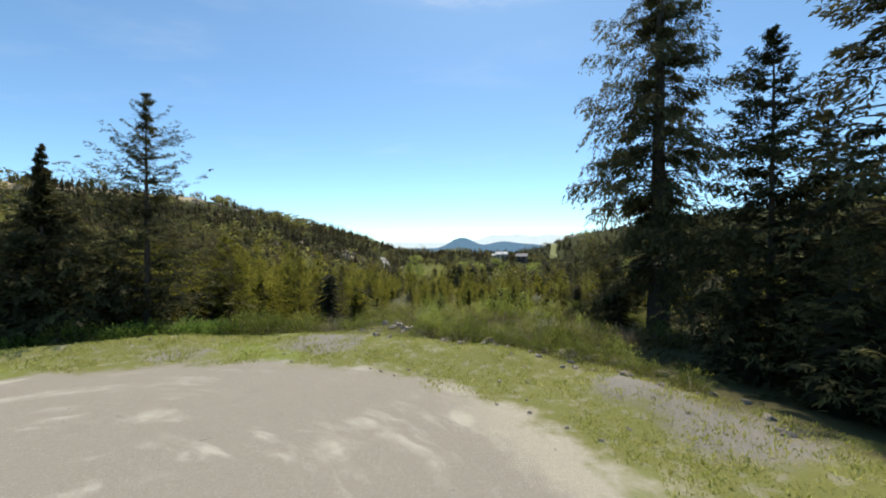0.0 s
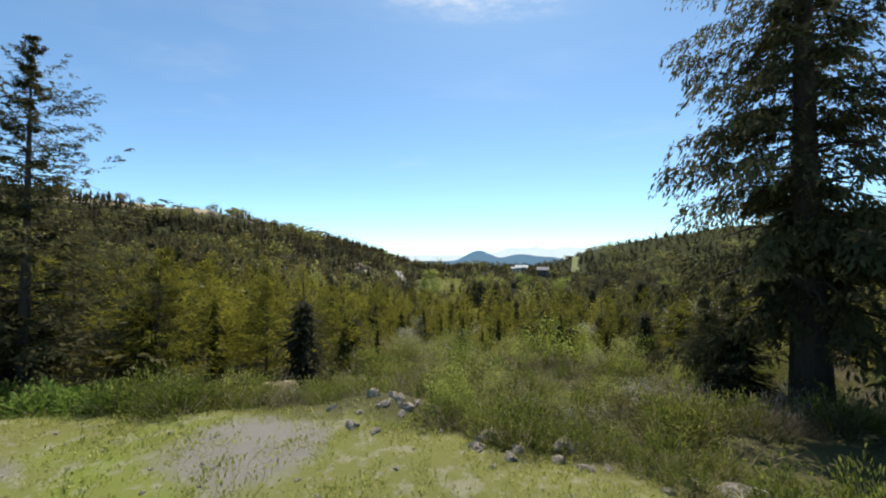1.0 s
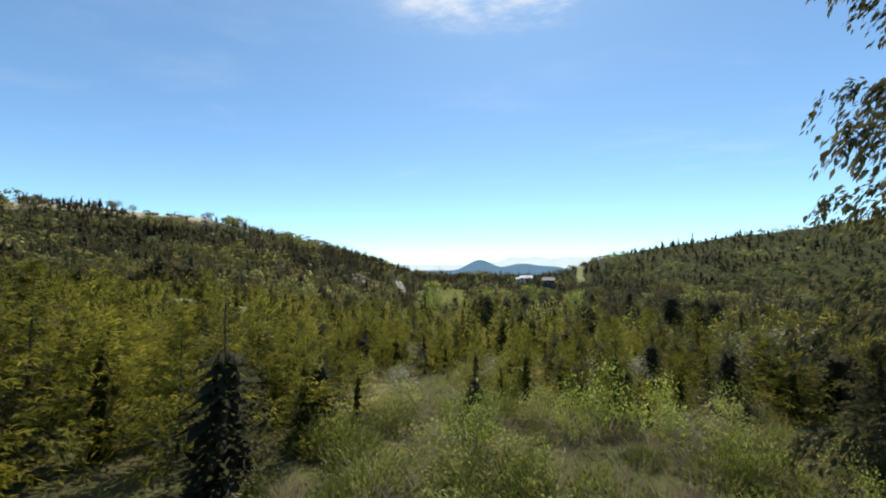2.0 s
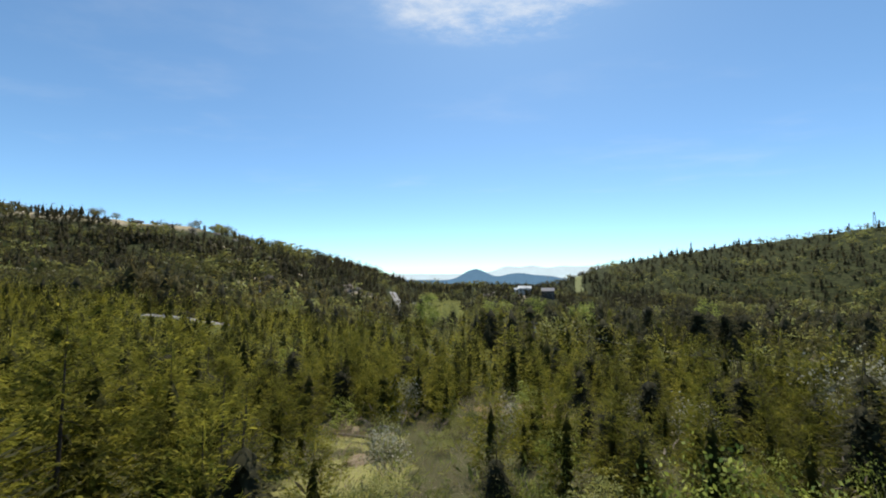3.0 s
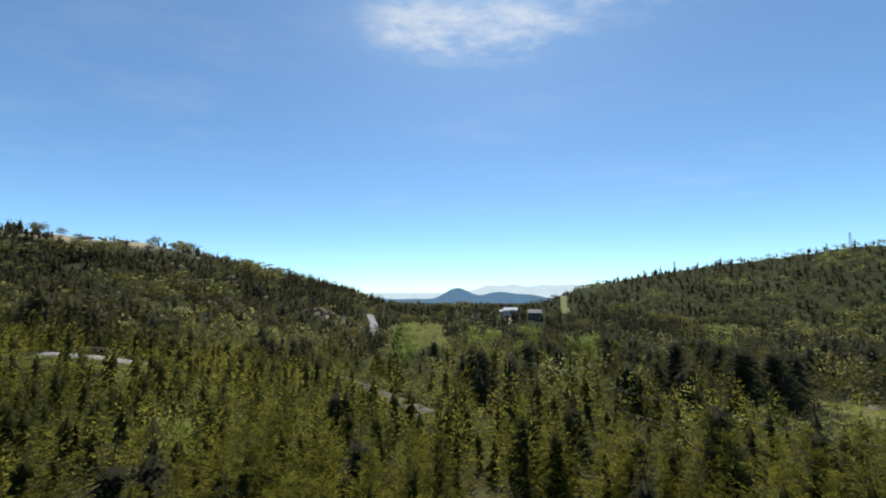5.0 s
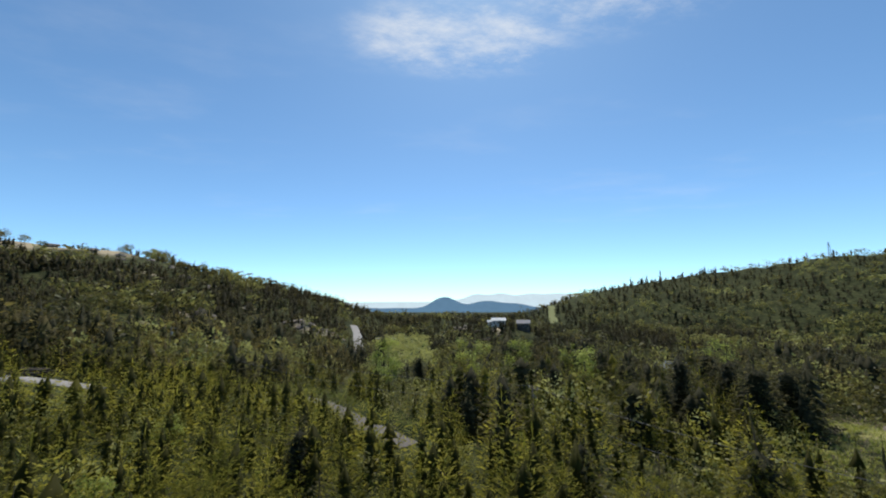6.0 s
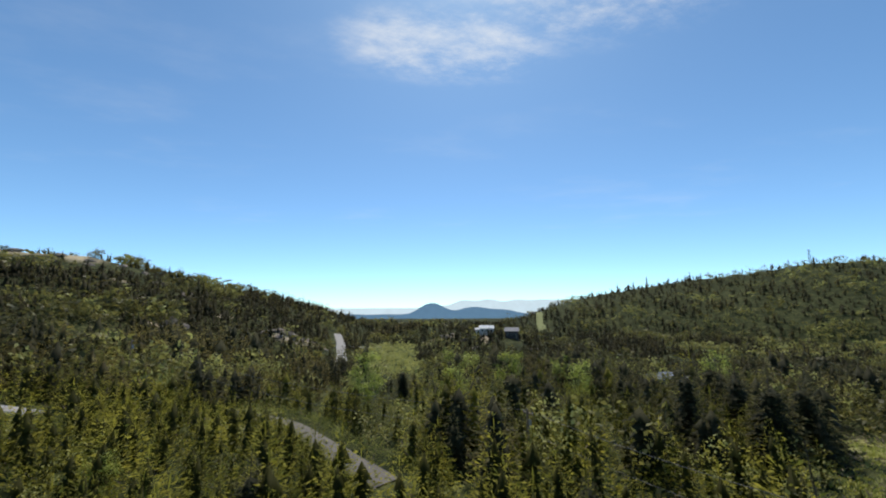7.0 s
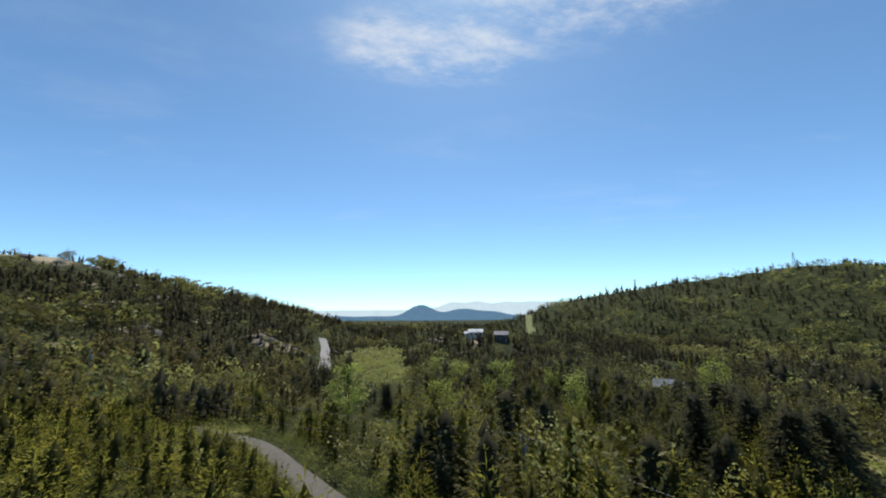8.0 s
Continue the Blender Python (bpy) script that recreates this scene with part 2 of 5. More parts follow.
def height(x, y):
    x, y = np.asarray(x, float), np.asarray(y, float)
    z = np.interp(y, (-100, 20, 34, 44, 58, 76, 105, 160, 205, 260, 340, 450, 700, 1500, 3000, 5000), (-1, -1, -2, -2.9, -4.8, -7.2, -7.0, -9.8, -12.5, -12.5, -9, -3, -34, -90, -90, -60))
    z = z - 2.5 * smooth(x, 35, 90) * smooth(y, 60, 120)
    z = raise_to(x, y, z, RIDGE_LEFT, 105, 3.1, 1.4, smooth(-x, 18, 85))
    z = raise_to(x, y, z, RIDGE_RIGHT, 58, 2.1, 1.0, smooth(x, 40, 160))
    z = z + 4.5 * np.exp(-(((x - 48) / 40) ** 2 + ((y - 300) / 35) ** 2)) + 7 * np.exp(-(((x - 8) / 26) ** 2 + ((y - 340) / 35) ** 2))
    z = z + 6.5 * np.exp(-(((x + 54) / 13) ** 2 + ((y - 229) / 15) ** 2)) + 4 * np.exp(-(((x - 124) / 45) ** 2 + ((y - 259) / 45) ** 2))
    z = z - 3.0 * np.exp(-(((x - 76) / 16) ** 2 + ((y - 117) / 14) ** 2))
    z = z + 3.6 * np.exp(-(((x + 70) / 22) ** 2 + ((y - 116) / 13) ** 2))
    far = smooth(np.hypot(x, y), 60, 260)
    z = z + far * (1.3 * wave(x, y, 90, 3) + 0.6 * wave(x, y, 31, 4))
    # the levelled lot with its low bank
    r = np.hypot(x - LOT[0], 1.1 * np.maximum(y - LOT[1], 0))
    lot = 1 - smooth(r, 21.5, 31.0)
    bank = np.exp(-((r - 20.8) / 1.6) ** 2) * (0.25 + 0.3 * wave(x, y, 7, 8))
    z = z * (1 - lot) + bank + 0.03 * wave(x, y, 5, 9) + 0.9 * np.exp(-(((x + 3.4) / 2.6) ** 2 + ((y - 27.2) / 1.6) ** 2))
    return z


def height1(x, y):
    return float(height(np.array([x]), np.array([y]))[0])


def graded(lo, mid0, mid1, hi, fine, growth):
    """Coordinates, finely spaced from mid0 to mid1 and ever wider outwards."""
    c = list(np.arange(mid0, mid1, fine))
    s, v = fine, c[-1]
    while v < hi:
        s *= growth
        v += s
        c.append(min(v, hi))
    s, v, left = fine, mid0, []
    while v > lo:
        s *= growth
        v -= s
        left.append(max(v, lo))
    return np.array(left[::-1] + c)


gx = graded(-4600, -30, 30, 4600, 0.9, 1.045)
gy = graded(-900, -4, 46, 4850, 0.9, 1.04)
GX, GY = np.meshgrid(gx, gy)
gv = np.stack([GX, GY, height(GX, GY)], -1).reshape(-1, 3)
ii = np.arange(len(gy) - 1)[:, None] * len(gx) + np.arange(len(gx) - 1)[None]
gq = np.stack([ii, ii + 1, ii + len(gx) + 1, ii + len(gx)], -1).reshape(-1, 4)
gm = mesh_np("ground", gv, gq, M_GROUND)
gm.polygons.foreach_set("use_smooth", np.ones(len(gq), bool))
ground = tagged(new("ground", gm), "gravel lot with a grassy verge above a wooded valley", "ground", kind="structure")


# ---- roads ----
def ribbon(name, line, width, material, label, lift=0.12):
    """A road laid over the ground along a smoothed line of (x, y)."""
    p = np.array(line, float)
    t = np.linspace(0, len(p) - 1, 14 * len(p))
    q = np.stack([np.interp(t, range(len(p)), p[:, k]) for k in (0, 1)], 1)
    for _ in range(25):
        q[1:-1] = (q[:-2] + 2 * q[1:-1] + q[2:]) / 4
    d = np.gradient(q, axis=0)
    d /= np.hypot(d[:, 0], d[:, 1])[:, None]
    nrm = np.stack([-d[:, 1], d[:, 0]], 1)
    mid = height(q[:, 0], q[:, 1])
    rows = []
    for off, dz in ((-0.62, -0.5), (-0.5, 0.0), (-0.2, 0.04), (0.2, 0.04), (0.5, 0.0), (0.62, -0.5)):
        e = q + nrm * off * width
        rows.append(np.column_stack([e, np.maximum(mid, height(e[:, 0], e[:, 1]) * 0.5 + mid * 0.5) + lift + dz]))
    v = np.stack(rows, 1).reshape(-1, 3)
    a = np.arange(len(q) - 1)[:, None] * 6 + np.arange(5)[None]
    quads = np.stack([a, a + 6, a + 7, a + 1], -1).reshape(-1, 4)
    me = mesh_np(name, v, quads, material)
    me.polygons.foreach_set("use_smooth", np.ones(len(quads), bool))
    ROADS.append((q, width))
    return tagged(new(name, me), label, "road", kind="structure")


ROADS = []
ribbon("road", ((-3.4, 96.5), (-8.6, 103), (-13.2, 110), (-17.5, 117), (-22, 123), (-27, 127), (-32, 130), (-37, 133.5)), 3.0, M_ROAD, "narrow worn grey road winding through young trees")
ribbon("road", ((-30, 208), (-32, 220), (-35, 238), (-39, 258), (-43, 280), (-50, 305)), 6.2, M_PALE_ROAD, "pale gravel road along the foot of the hill")
ribbon("road", ((-57, 119), (-61, 119.2), (-67, 118.5), (-76, 117)), 3.0, M_PALE_ROAD, "pale bare track beside stacked logs")
ribbon("clearing_strip", ((112, 384), (119, 405), (127, 430), (136, 458)), 7.0, M_CUT, "pale green cleared strip running up the wooded ridge")
ribbon("road", ((-41, 276), (-34, 284), (-24, 287), (-12, 286)), 3.5, M_PALE_ROAD, "short pale track turning off the gravel road")


def off_road(x, y, gap):
    ok = np.ones(np.shape(x), bool)
    for q, w in ROADS:
        for px, py in q[::3]:
            ok &= np.hypot(x - px, y - py) > w / 2 + gap
    return ok


# ---- plants as arrays ----
def join(chunks):
    vs, qs, ts, n = [], [], [], 0
    for v, q, t in chunks:
        vs.append(v), qs.append(q + n), ts.append(t)
        n += len(v)
    return np.concatenate(vs), np.concatenate(qs), np.concatenate(ts)


def diamonds(p, d, length, width, roll, rng, sag=0.0):
    """One pointed quad a row: from p along d, with its width turned by roll about d."""
    d = d / np.linalg.norm(d, axis=1)[:, None]
    side = np.cross(d, np.array([0, 0, 1.0]))
    side /= np.maximum(np.linalg.norm(side, axis=1), 1e-6)[:, None]
    up = np.cross(side, d)
    w = side * np.cos(roll)[:, None] + up * np.sin(roll)[:, None]
    mid = p + d * (length * 0.45)[:, None]
    tip = p + d * length[:, None]
    tip[:, 2] -= sag * length
    v = np.stack([p, mid + w * (width / 2)[:, None], tip, mid - w * (width / 2)[:, None]], 1).reshape(-1, 3)
    return v, np.arange(len(v)).reshape(-1, 4)


def conifer(seed, h, r, whorls, per, twigs, droop=0.35, rise=0.25, z0=0.06, power=0.8, twig=0.42, thin=0.3, uneven=0.3, keep=1.0):
    """Needle sprays of a conifer: branches in whorls, each a curved spine with twigs on both sides."""
    rng = np.random.default_rng(seed)
    nb = whorls * per
    f = (np.repeat(np.arange(whorls), per) + rng.uniform(0, 0.9, nb)) / whorls
    a = rng.uniform(0, 6.283, nb)
    lean = 1 + uneven * np.sin(a * 2 + rng.uniform(0, 6)) * 0.6
    ln = (r * (1 - f) ** power * rng.uniform(1 - uneven * 1.6, 1.0 + uneven * 0.4, nb) * lean + 0.02 * h) * np.where(rng.uniform(0, 1, nb) < keep, 1, 0.35)
    zb = h * (z0 + (0.985 - z0) * f)
    rs = rise + 0.6 * f ** 2 + rng.normal(0, 0.08, nb)
    dr = droop * (1.1 - f) + rng.normal(0, 0.05, nb)
    s = np.tile((np.arange(twigs) + 0.6) / twigs, (nb, 1)) * rng.uniform(0.93, 1.07, (nb, twigs))
    s = 0.1 + 0.9 * s
    rad = ln[:, None] * s
    p = np.stack([np.cos(a)[:, None] * rad, np.sin(a)[:, None] * rad, zb[:, None] + ln[:, None] * (rs[:, None] * s - dr[:, None] * s ** 2)], -1).reshape(-1, 3)
    p += rng.normal(0, 0.012 * r, p.shape)
    sign = np.tile(np.where(np.arange(twigs) % 2, 1, -1), (nb, 1))
    ang = a[:, None] + sign * rng.uniform(0.35, 1.1, (nb, twigs)) * (1.15 - 0.5 * s)
    slope = rs[:, None] - 2 * dr[:, None] * s + rng.normal(0, 0.22, s.shape) - 0.12
    d = np.stack([np.cos(ang), np.sin(ang), slope], -1).reshape(-1, 3)
    tl = (ln[:, None] * twig * (1.15 - 0.7 * s) * rng.uniform(0.6, 1.25, s.shape) + 0.018 * h / max(1, whorls / 14)).ravel()
    v, q = diamonds(p, d, tl, tl * thin * rng.uniform(0.7, 1.4, len(tl)), rng.normal(0, 0.55, len(tl)), rng, 0.12)
    # sprays lighter towards the branch tips and the treetop
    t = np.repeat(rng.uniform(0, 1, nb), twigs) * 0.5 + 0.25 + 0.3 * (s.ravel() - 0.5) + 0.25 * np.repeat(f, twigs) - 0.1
    return v, q, np.repeat(np.clip(t, 0, 1), 4)


def fir(seed, h, r, layers, sprays, sides=8, size=0.16, power=0.8, body=0.72, lift=0.15, z0=0.03, lobes=0.2, slim=0.36):
    """A full conical fir: ragged skirts inside, and needle sprays along the rim of each layer."""
    rng = np.random.default_rng(seed)
    ph = rng.uniform(0, 6.283, 3)
    spread = lambda a, f: r * (1 - f) ** power * (1 + lobes * np.sin(2 * a + ph[0] + 3 * f) + 0.6 * lobes * np.sin(5 * a + ph[1] + 7 * f))
    chunks = []
    for i in range(layers):
        f = 0.72 * i / layers
        a = np.arange(sides * 2) / (sides * 2) * 6.283 + rng.uniform(0, 6)
        odd = np.arange(sides * 2) % 2
        rr = body * spread(a, f) * np.where(odd, 0.6, 1.0) * rng.uniform(0.5, 1.3, sides * 2) + 0.01 * h
        zz = h * (z0 + (1 - z0) * f) + rr * np.where(odd, 0.3, 0.0) - 0.12 * rr
        top = h * (z0 + (1 - z0) * (f + 1.0 / layers))
        v = np.concatenate([np.column_stack([np.cos(a) * rr, np.sin(a) * rr, zz]), [[0, 0, top]]])
        k = np.arange(sides) * 2
        q = np.stack([k, k + 1, (k + 2) % (sides * 2), np.full(sides, sides * 2)], 1)
        # shade within the crown is put into the tint: skirts are darkest
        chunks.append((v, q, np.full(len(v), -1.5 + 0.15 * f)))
    f = 1 - rng.uniform(0.0004, 1, sprays) ** 0.6
    f = np.clip((np.floor(f * layers * 1.4) + rng.normal(0.5, 0.34, sprays)) / (layers * 1.4) - 0.03, 0, 0.985)
    a = rng.uniform(0, 6.283, sprays)
    out = rng.uniform(0.3, 1.12, sprays) ** 0.7
    rad = spread(a, f) * out * 0.9
    p = np.column_stack([np.cos(a) * rad, np.sin(a) * rad, h * (z0 + (1 - z0) * f) + rad * (lift * out - 0.1)])
    b = a + rng.normal(0, 0.55, sprays)
    d = np.column_stack([np.cos(b), np.sin(b), lift + 0.5 * f ** 2 + rng.normal(0, 0.28, sprays)])
    ln = size * h * (0.5 + 0.5 * (1 - f)) * rng.uniform(0.6, 1.3, sprays)
    v, q = diamonds(p, d, ln, ln * slim * rng.uniform(0.7, 1.4, sprays), rng.normal(0, 0.6, sprays), rng, 0.1)
    # rim and top sprays paler: light tips, and light put into the tint
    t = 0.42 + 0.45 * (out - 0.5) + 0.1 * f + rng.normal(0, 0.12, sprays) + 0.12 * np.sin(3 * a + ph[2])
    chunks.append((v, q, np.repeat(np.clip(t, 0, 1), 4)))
    tip = np.array([[0, 0, 0.8 * h], [0.012 * h, 0, 0.9 * h], [0, 0, 1.0 * h], [0, 0.012 * h, 0.9 * h]])
    chunks.append((tip, np.arange(4)[None], np.full(4, 0.6)))
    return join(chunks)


def dome(seed, n, h, r, size, slim=0.2, upright=0.8, lumps=0.25):
    """A dense rounded bush of fine upright sprays, thickest towards its uneven outside."""
    rng = np.random.default_rng(seed)
    a, up = rng.uniform(0, 6.283, n), np.arcsin(rng.uniform(0.0, 1.0, n))
    ph = rng.uniform(0, 6.283, 3)
    shell = rng.uniform(0.15, 1.0, n) ** 0.4 * (1 + lumps * np.sin(3 * a + ph[0]) * np.cos(up) + lumps * np.sin(5 * a + 4 * up + ph[1]) * 0.6)
    p = np.column_stack([np.cos(a) * np.cos(up) * r * shell, np.sin(a) * np.cos(up) * r * shell, np.maximum(np.sin(up) * h * shell - size * 0.5, 0.0)])
    d = np.column_stack([np.cos(a) * np.cos(up), np.sin(a) * np.cos(up), np.sin(up) + upright]) + rng.normal(0, 0.35, (n, 3))
    ln = size * rng.uniform(0.6, 1.5, n)
    v, q = diamonds(p, d, ln, ln * slim * rng.uniform(0.7, 1.4, n), rng.uniform(-1.5, 1.5, n), rng, 0.08)
    # shade is put into the tint: darker inside and at the foot
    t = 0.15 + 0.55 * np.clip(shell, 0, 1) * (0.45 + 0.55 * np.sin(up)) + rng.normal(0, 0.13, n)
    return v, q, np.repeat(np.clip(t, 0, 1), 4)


def stem(points, radii, sides=8):
    """A tapered bent pole through points."""
    p = np.array(points, float)
    a = np.linspace(0, 2 * math.pi, sides, endpoint=False)
    v = []
    for i, r in enumerate(radii):
        d = p[min(i + 1, len(p) - 1)] - p[max(i - 1, 0)]
        d /= np.linalg.norm(d)
        u = np.cross(d, (0.31, 0.95, 0.05))
        u /= np.linalg.norm(u)
        w = np.cross(d, u)
        v.append(p[i] + r * (np.cos(a)[:, None] * u + np.sin(a)[:, None] * w))
    v = np.concatenate(v)
    k = np.arange(sides)
    q = np.concatenate([np.stack([i * sides + k, i * sides + (k + 1) % sides, (i + 1) * sides + (k + 1) % sides, (i + 1) * sides + k], 1) for i in range(len(p) - 1)])
    return v, q, np.full(len(v), 0.5)


def trunk(seed, h, r0, limbs=0, reach=2.0, sides=8, z0=0.1):
    rng = np.random.default_rng(seed + 77)
    n = 7
    zs = np.linspace(0, 0.97, n) * h
    off = np.cumsum(rng.normal(0, 0.006 * h / n, (n, 2)), 0)
    pts = [(o[0], o[1], z - (0.6 if i == 0 else 0)) for i, (o, z) in enumerate(zip(off, zs))]
    chunks = [stem(pts, [r0 * (1.25 if i == 0 else 1.0) * (1 - 0.93 * i / (n - 1)) for i in range(n)], sides)]
    for i in range(limbs):
        f = z0 + (0.92 - z0) * (i + rng.uniform(0, 1)) / limbs
        a, ln = rng.uniform(0, 6.28), reach * (1 - f) ** 0.8 * rng.uniform(0.6, 1.0)
        b = np.array([0, 0, f * h])
        c, s = math.cos(a), math.sin(a)
        chunks.append(stem([b, b + (c * ln * 0.5, s * ln * 0.5, 0.02 * ln), b + (c * ln, s * ln, -0.16 * ln)], [r0 * 0.16 * (1 - f) + 0.015, r0 * 0.1 * (1 - f) + 0.01, 0.006], 4))
    return join(chunks)


def broadleaf(seed, h, r, clumps, leaves, size, low=0.25):
    """A loose crown of leaf clumps with gaps between them."""
    rng = np.random.default_rng(seed)
    u = rng.normal(0, 1, (clumps, 3))
    u /= np.linalg.norm(u, axis=1)[:, None]
    u *= rng.uniform(0.35, 1.0, clumps)[:, None] ** 0.6
    c = u * (r, r, h * (1 - low) / 2) + (0, 0, h * (1 + low) / 2)
    cr = r * rng.uniform(0.22, 0.42, clumps)
    g = rng.normal(0, 0.55, (clumps, leaves, 3))
    p = (c[:, None] + g * cr[:, None, None]).reshape(-1, 3)
    d = rng.normal(0, 1, p.shape) + (0, 0, 0.2)
    ln = size * rng.uniform(0.6, 1.4, len(p))
    v, q = diamonds(p, d, ln, ln * 0.6, rng.uniform(-1.5, 1.5, len(p)), rng, 0.05)
    # leaves lighter towards the top of each clump
    t = np.repeat(rng.uniform(0.1, 0.9, clumps), leaves) + 0.2 * g[..., 2].ravel()
    return v, q, np.repeat(np.clip(t, 0, 1), 4)


def lit(arrays, more):
    """The same plant in a fresher tint."""
    return arrays[0], arrays[1], np.clip(arrays[2] + more, 0, 1)


def tuft(seed, n, h, spread, width, flare=0.5):
    """Upright stems that fan out from a patch of ground."""
    rng = np.random.default_rng(seed)
    a, r = rng.uniform(0, 6.283, n), spread * np.sqrt(rng.uniform(0, 1, n))
    p = np.stack([np.cos(a) * r, np.sin(a) * r, np.full(n, -0.03)], 1)
    b = rng.uniform(0, 6.283, n)
    d = np.stack([np.cos(a) * r / spread * flare + 0.25 * np.cos(b), np.sin(a) * r / spread * flare + 0.25 * np.sin(b), np.ones(n)], 1)
    ln = h * rng.uniform(0.45, 1.1, n) * (1 - 0.4 * (r / spread) ** 2)
    v, q = diamonds(p, d, ln, width * rng.uniform(0.6, 1.5, n), rng.uniform(0, 3.1, n), rng, 0.08)
    return v, q, np.repeat(rng.uniform(0, 1, n), 4)


def scatter(kinds, places, tilt=0.04, seed=5):
    """Joins many plants into one mesh: places are rows of x, y, z, scale, kind and tint."""
    rng = np.random.default_rng(seed)
    chunks = []
    for k, (v, q, t) in enumerate(kinds):
        rows = places[places[:, 4] == k]
        if not len(rows):
            continue
        a = rng.uniform(0, 6.283, len(rows))
        c, s = np.cos(a)[:, None], np.sin(a)[:, None]
        sq = rows[:, 3][:, None] * rng.uniform(0.8, 1.2, len(rows))[:, None]
        lx, ly = rng.normal(0, tilt, (2, len(rows), 1))
        z = v[None, :, 2] * rows[:, 3][:, None]
        x = (v[None, :, 0] * c - v[None, :, 1] * s) * sq + lx * z
        y = (v[None, :, 0] * s + v[None, :, 1] * c) * sq + ly * z
        vv = np.stack([x + rows[:, 0][:, None], y + rows[:, 1][:, None], z + rows[:, 2][:, None]], -1).reshape(-1, 3)
        qq = (q[None] + (np.arange(len(rows)) * len(v))[:, None, None]).reshape(-1, 4)
        tt = np.clip(t[None] * 0.5 + rows[:, 5][:, None] - 0.2, 0, 1).ravel()
        chunks.append((vv, qq, tt))
    return join(chunks)


def stuff(name, kinds, places, material, label, category, seed=5):
    v, q, t = scatter(kinds, places, seed=seed)
    return tagged(new(name, mesh_np(name, v, q, material, t)), label, category, kind="stuff")


def tree(name, label, crown_mesh, trunk_mesh, m, group="", category="tree"):
    ob = thing(name, label, category, group, m=m)
    part("trunk", trunk_mesh, ob)
    part("crown", crown_mesh, ob)
    return ob


def made(name, arrays, material):
    return mesh_np(name, arrays[0], arrays[1], material, arrays[2])


def fine_conifer(seed, h, r, whorls, per, lets, twigs, droop=0.35, rise=0.25, z0=0.06, power=0.8, uneven=0.3, keep=1.0, let=0.36, hang=0.25, tip=0.42, slim=0.36, puff=0.05):
    """As conifer(), one step finer: boughs bear branchlets, and these bear short needle sprays."""
    rng = np.random.default_rng(seed)
    nb = whorls * per
    f = np.clip((np.repeat(np.arange(whorls), per) + rng.uniform(0, 0.9, nb)) / whorls, 0, 1)
    a = rng.uniform(0, 6.283, nb)
    ln = (r * (1 - f) ** power * rng.uniform(1 - uneven * 1.6, 1.0 + uneven * 0.5, nb) + 0.012 * h * (1.05 - f)) * np.where(rng.uniform(0, 1, nb) < keep, 1, 0.4)
    zb = h * (z0 + (0.985 - z0) * f)
    rs, dr = rise + 0.6 * f ** 2 + rng.normal(0, 0.1, nb), droop * (1.1 - f) + rng.normal(0, 0.07, nb)
    s = 0.12 + 0.88 * (np.arange(lets) + 0.7) / lets * np.ones((nb, 1)) * rng.uniform(0.93, 1.05, (nb, lets))
    curl = 0.14 * np.maximum(s - 0.7, 0) / 0.3
    rad = ln[:, None] * s
    p = np.stack([np.cos(a)[:, None] * rad, np.sin(a)[:, None] * rad, zb[:, None] + ln[:, None] * (rs[:, None] * s - dr[:, None] * s ** 2 + curl)], -1)
    sign = np.where(np.arange(lets) % 2, 1, -1) * np.ones((nb, 1))
    ang = a[:, None] + sign * rng.uniform(0.3, 1.15, s.shape) * (1.2 - 0.6 * s)
    d = np.stack([np.cos(ang), np.sin(ang), rs[:, None] - 2 * dr[:, None] * s + rng.normal(0, 0.2, s.shape)], -1)
    d /= np.linalg.norm(d, axis=-1)[..., None]
    bl = ln[:, None] * let * (1.2 - 0.8 * s) * rng.uniform(0.55, 1.25, s.shape) + 0.22 * (1.02 - f[:, None])
    u = 0.08 + 0.92 * (np.arange(twigs) + 0.5) / twigs * np.ones((nb, lets, 1)) * rng.uniform(0.9, 1.08, (nb, lets, twigs))
    q = p[:, :, None] + d[:, :, None] * (bl[..., None] * u)[..., None]
    q[..., 2] -= hang * bl[..., None] * u ** 2
    q = q + rng.normal(0, puff, q.shape)
    sg = np.where(np.arange(twigs) % 2, 1, -1) * np.ones((nb, lets, 1))
    an = ang[..., None] + sg * rng.uniform(0.2, 1.0, u.shape)
    e = np.stack([np.cos(an), np.sin(an), d[..., 2:3] - 2 * hang * u * 0.8 + rng.normal(0, 0.3 + puff, u.shape)], -1)
    tl = (tip * rng.uniform(0.55, 1.3, u.shape) * (0.28 + 0.72 * (1 - f) ** 0.7)[:, None, None]).ravel()
    v, qd = diamonds(q.reshape(-1, 3), e.reshape(-1, 3), tl, tl * slim * rng.uniform(0.7, 1.4, len(tl)), rng.normal(0, 0.7, len(tl)), rng, 0.15)
    # sprays lighter towards the ends of branchlets and boughs
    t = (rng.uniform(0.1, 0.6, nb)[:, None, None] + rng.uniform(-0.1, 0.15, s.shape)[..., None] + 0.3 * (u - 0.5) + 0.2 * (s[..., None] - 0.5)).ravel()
    return v, qd, np.repeat(np.clip(t, 0, 1), 4)


# ---- the tall trees beside the lot ----
def tall_fir(x, y, h, r, seed, label, r0=0.5, whorls=34, per=7, lets=10, twigs=9, limbs=70, **kw):
    z = height1(x, y) - 0.1
    return tree("fir_tree", label, made("crown", fine_conifer(seed, h, r, whorls, per, lets, twigs, **kw), M_FIR), made("trunk", trunk(seed, h, r0, limbs, r, 12, kw.get("z0", 0.06)), M_BARK), pose(x, y, z))


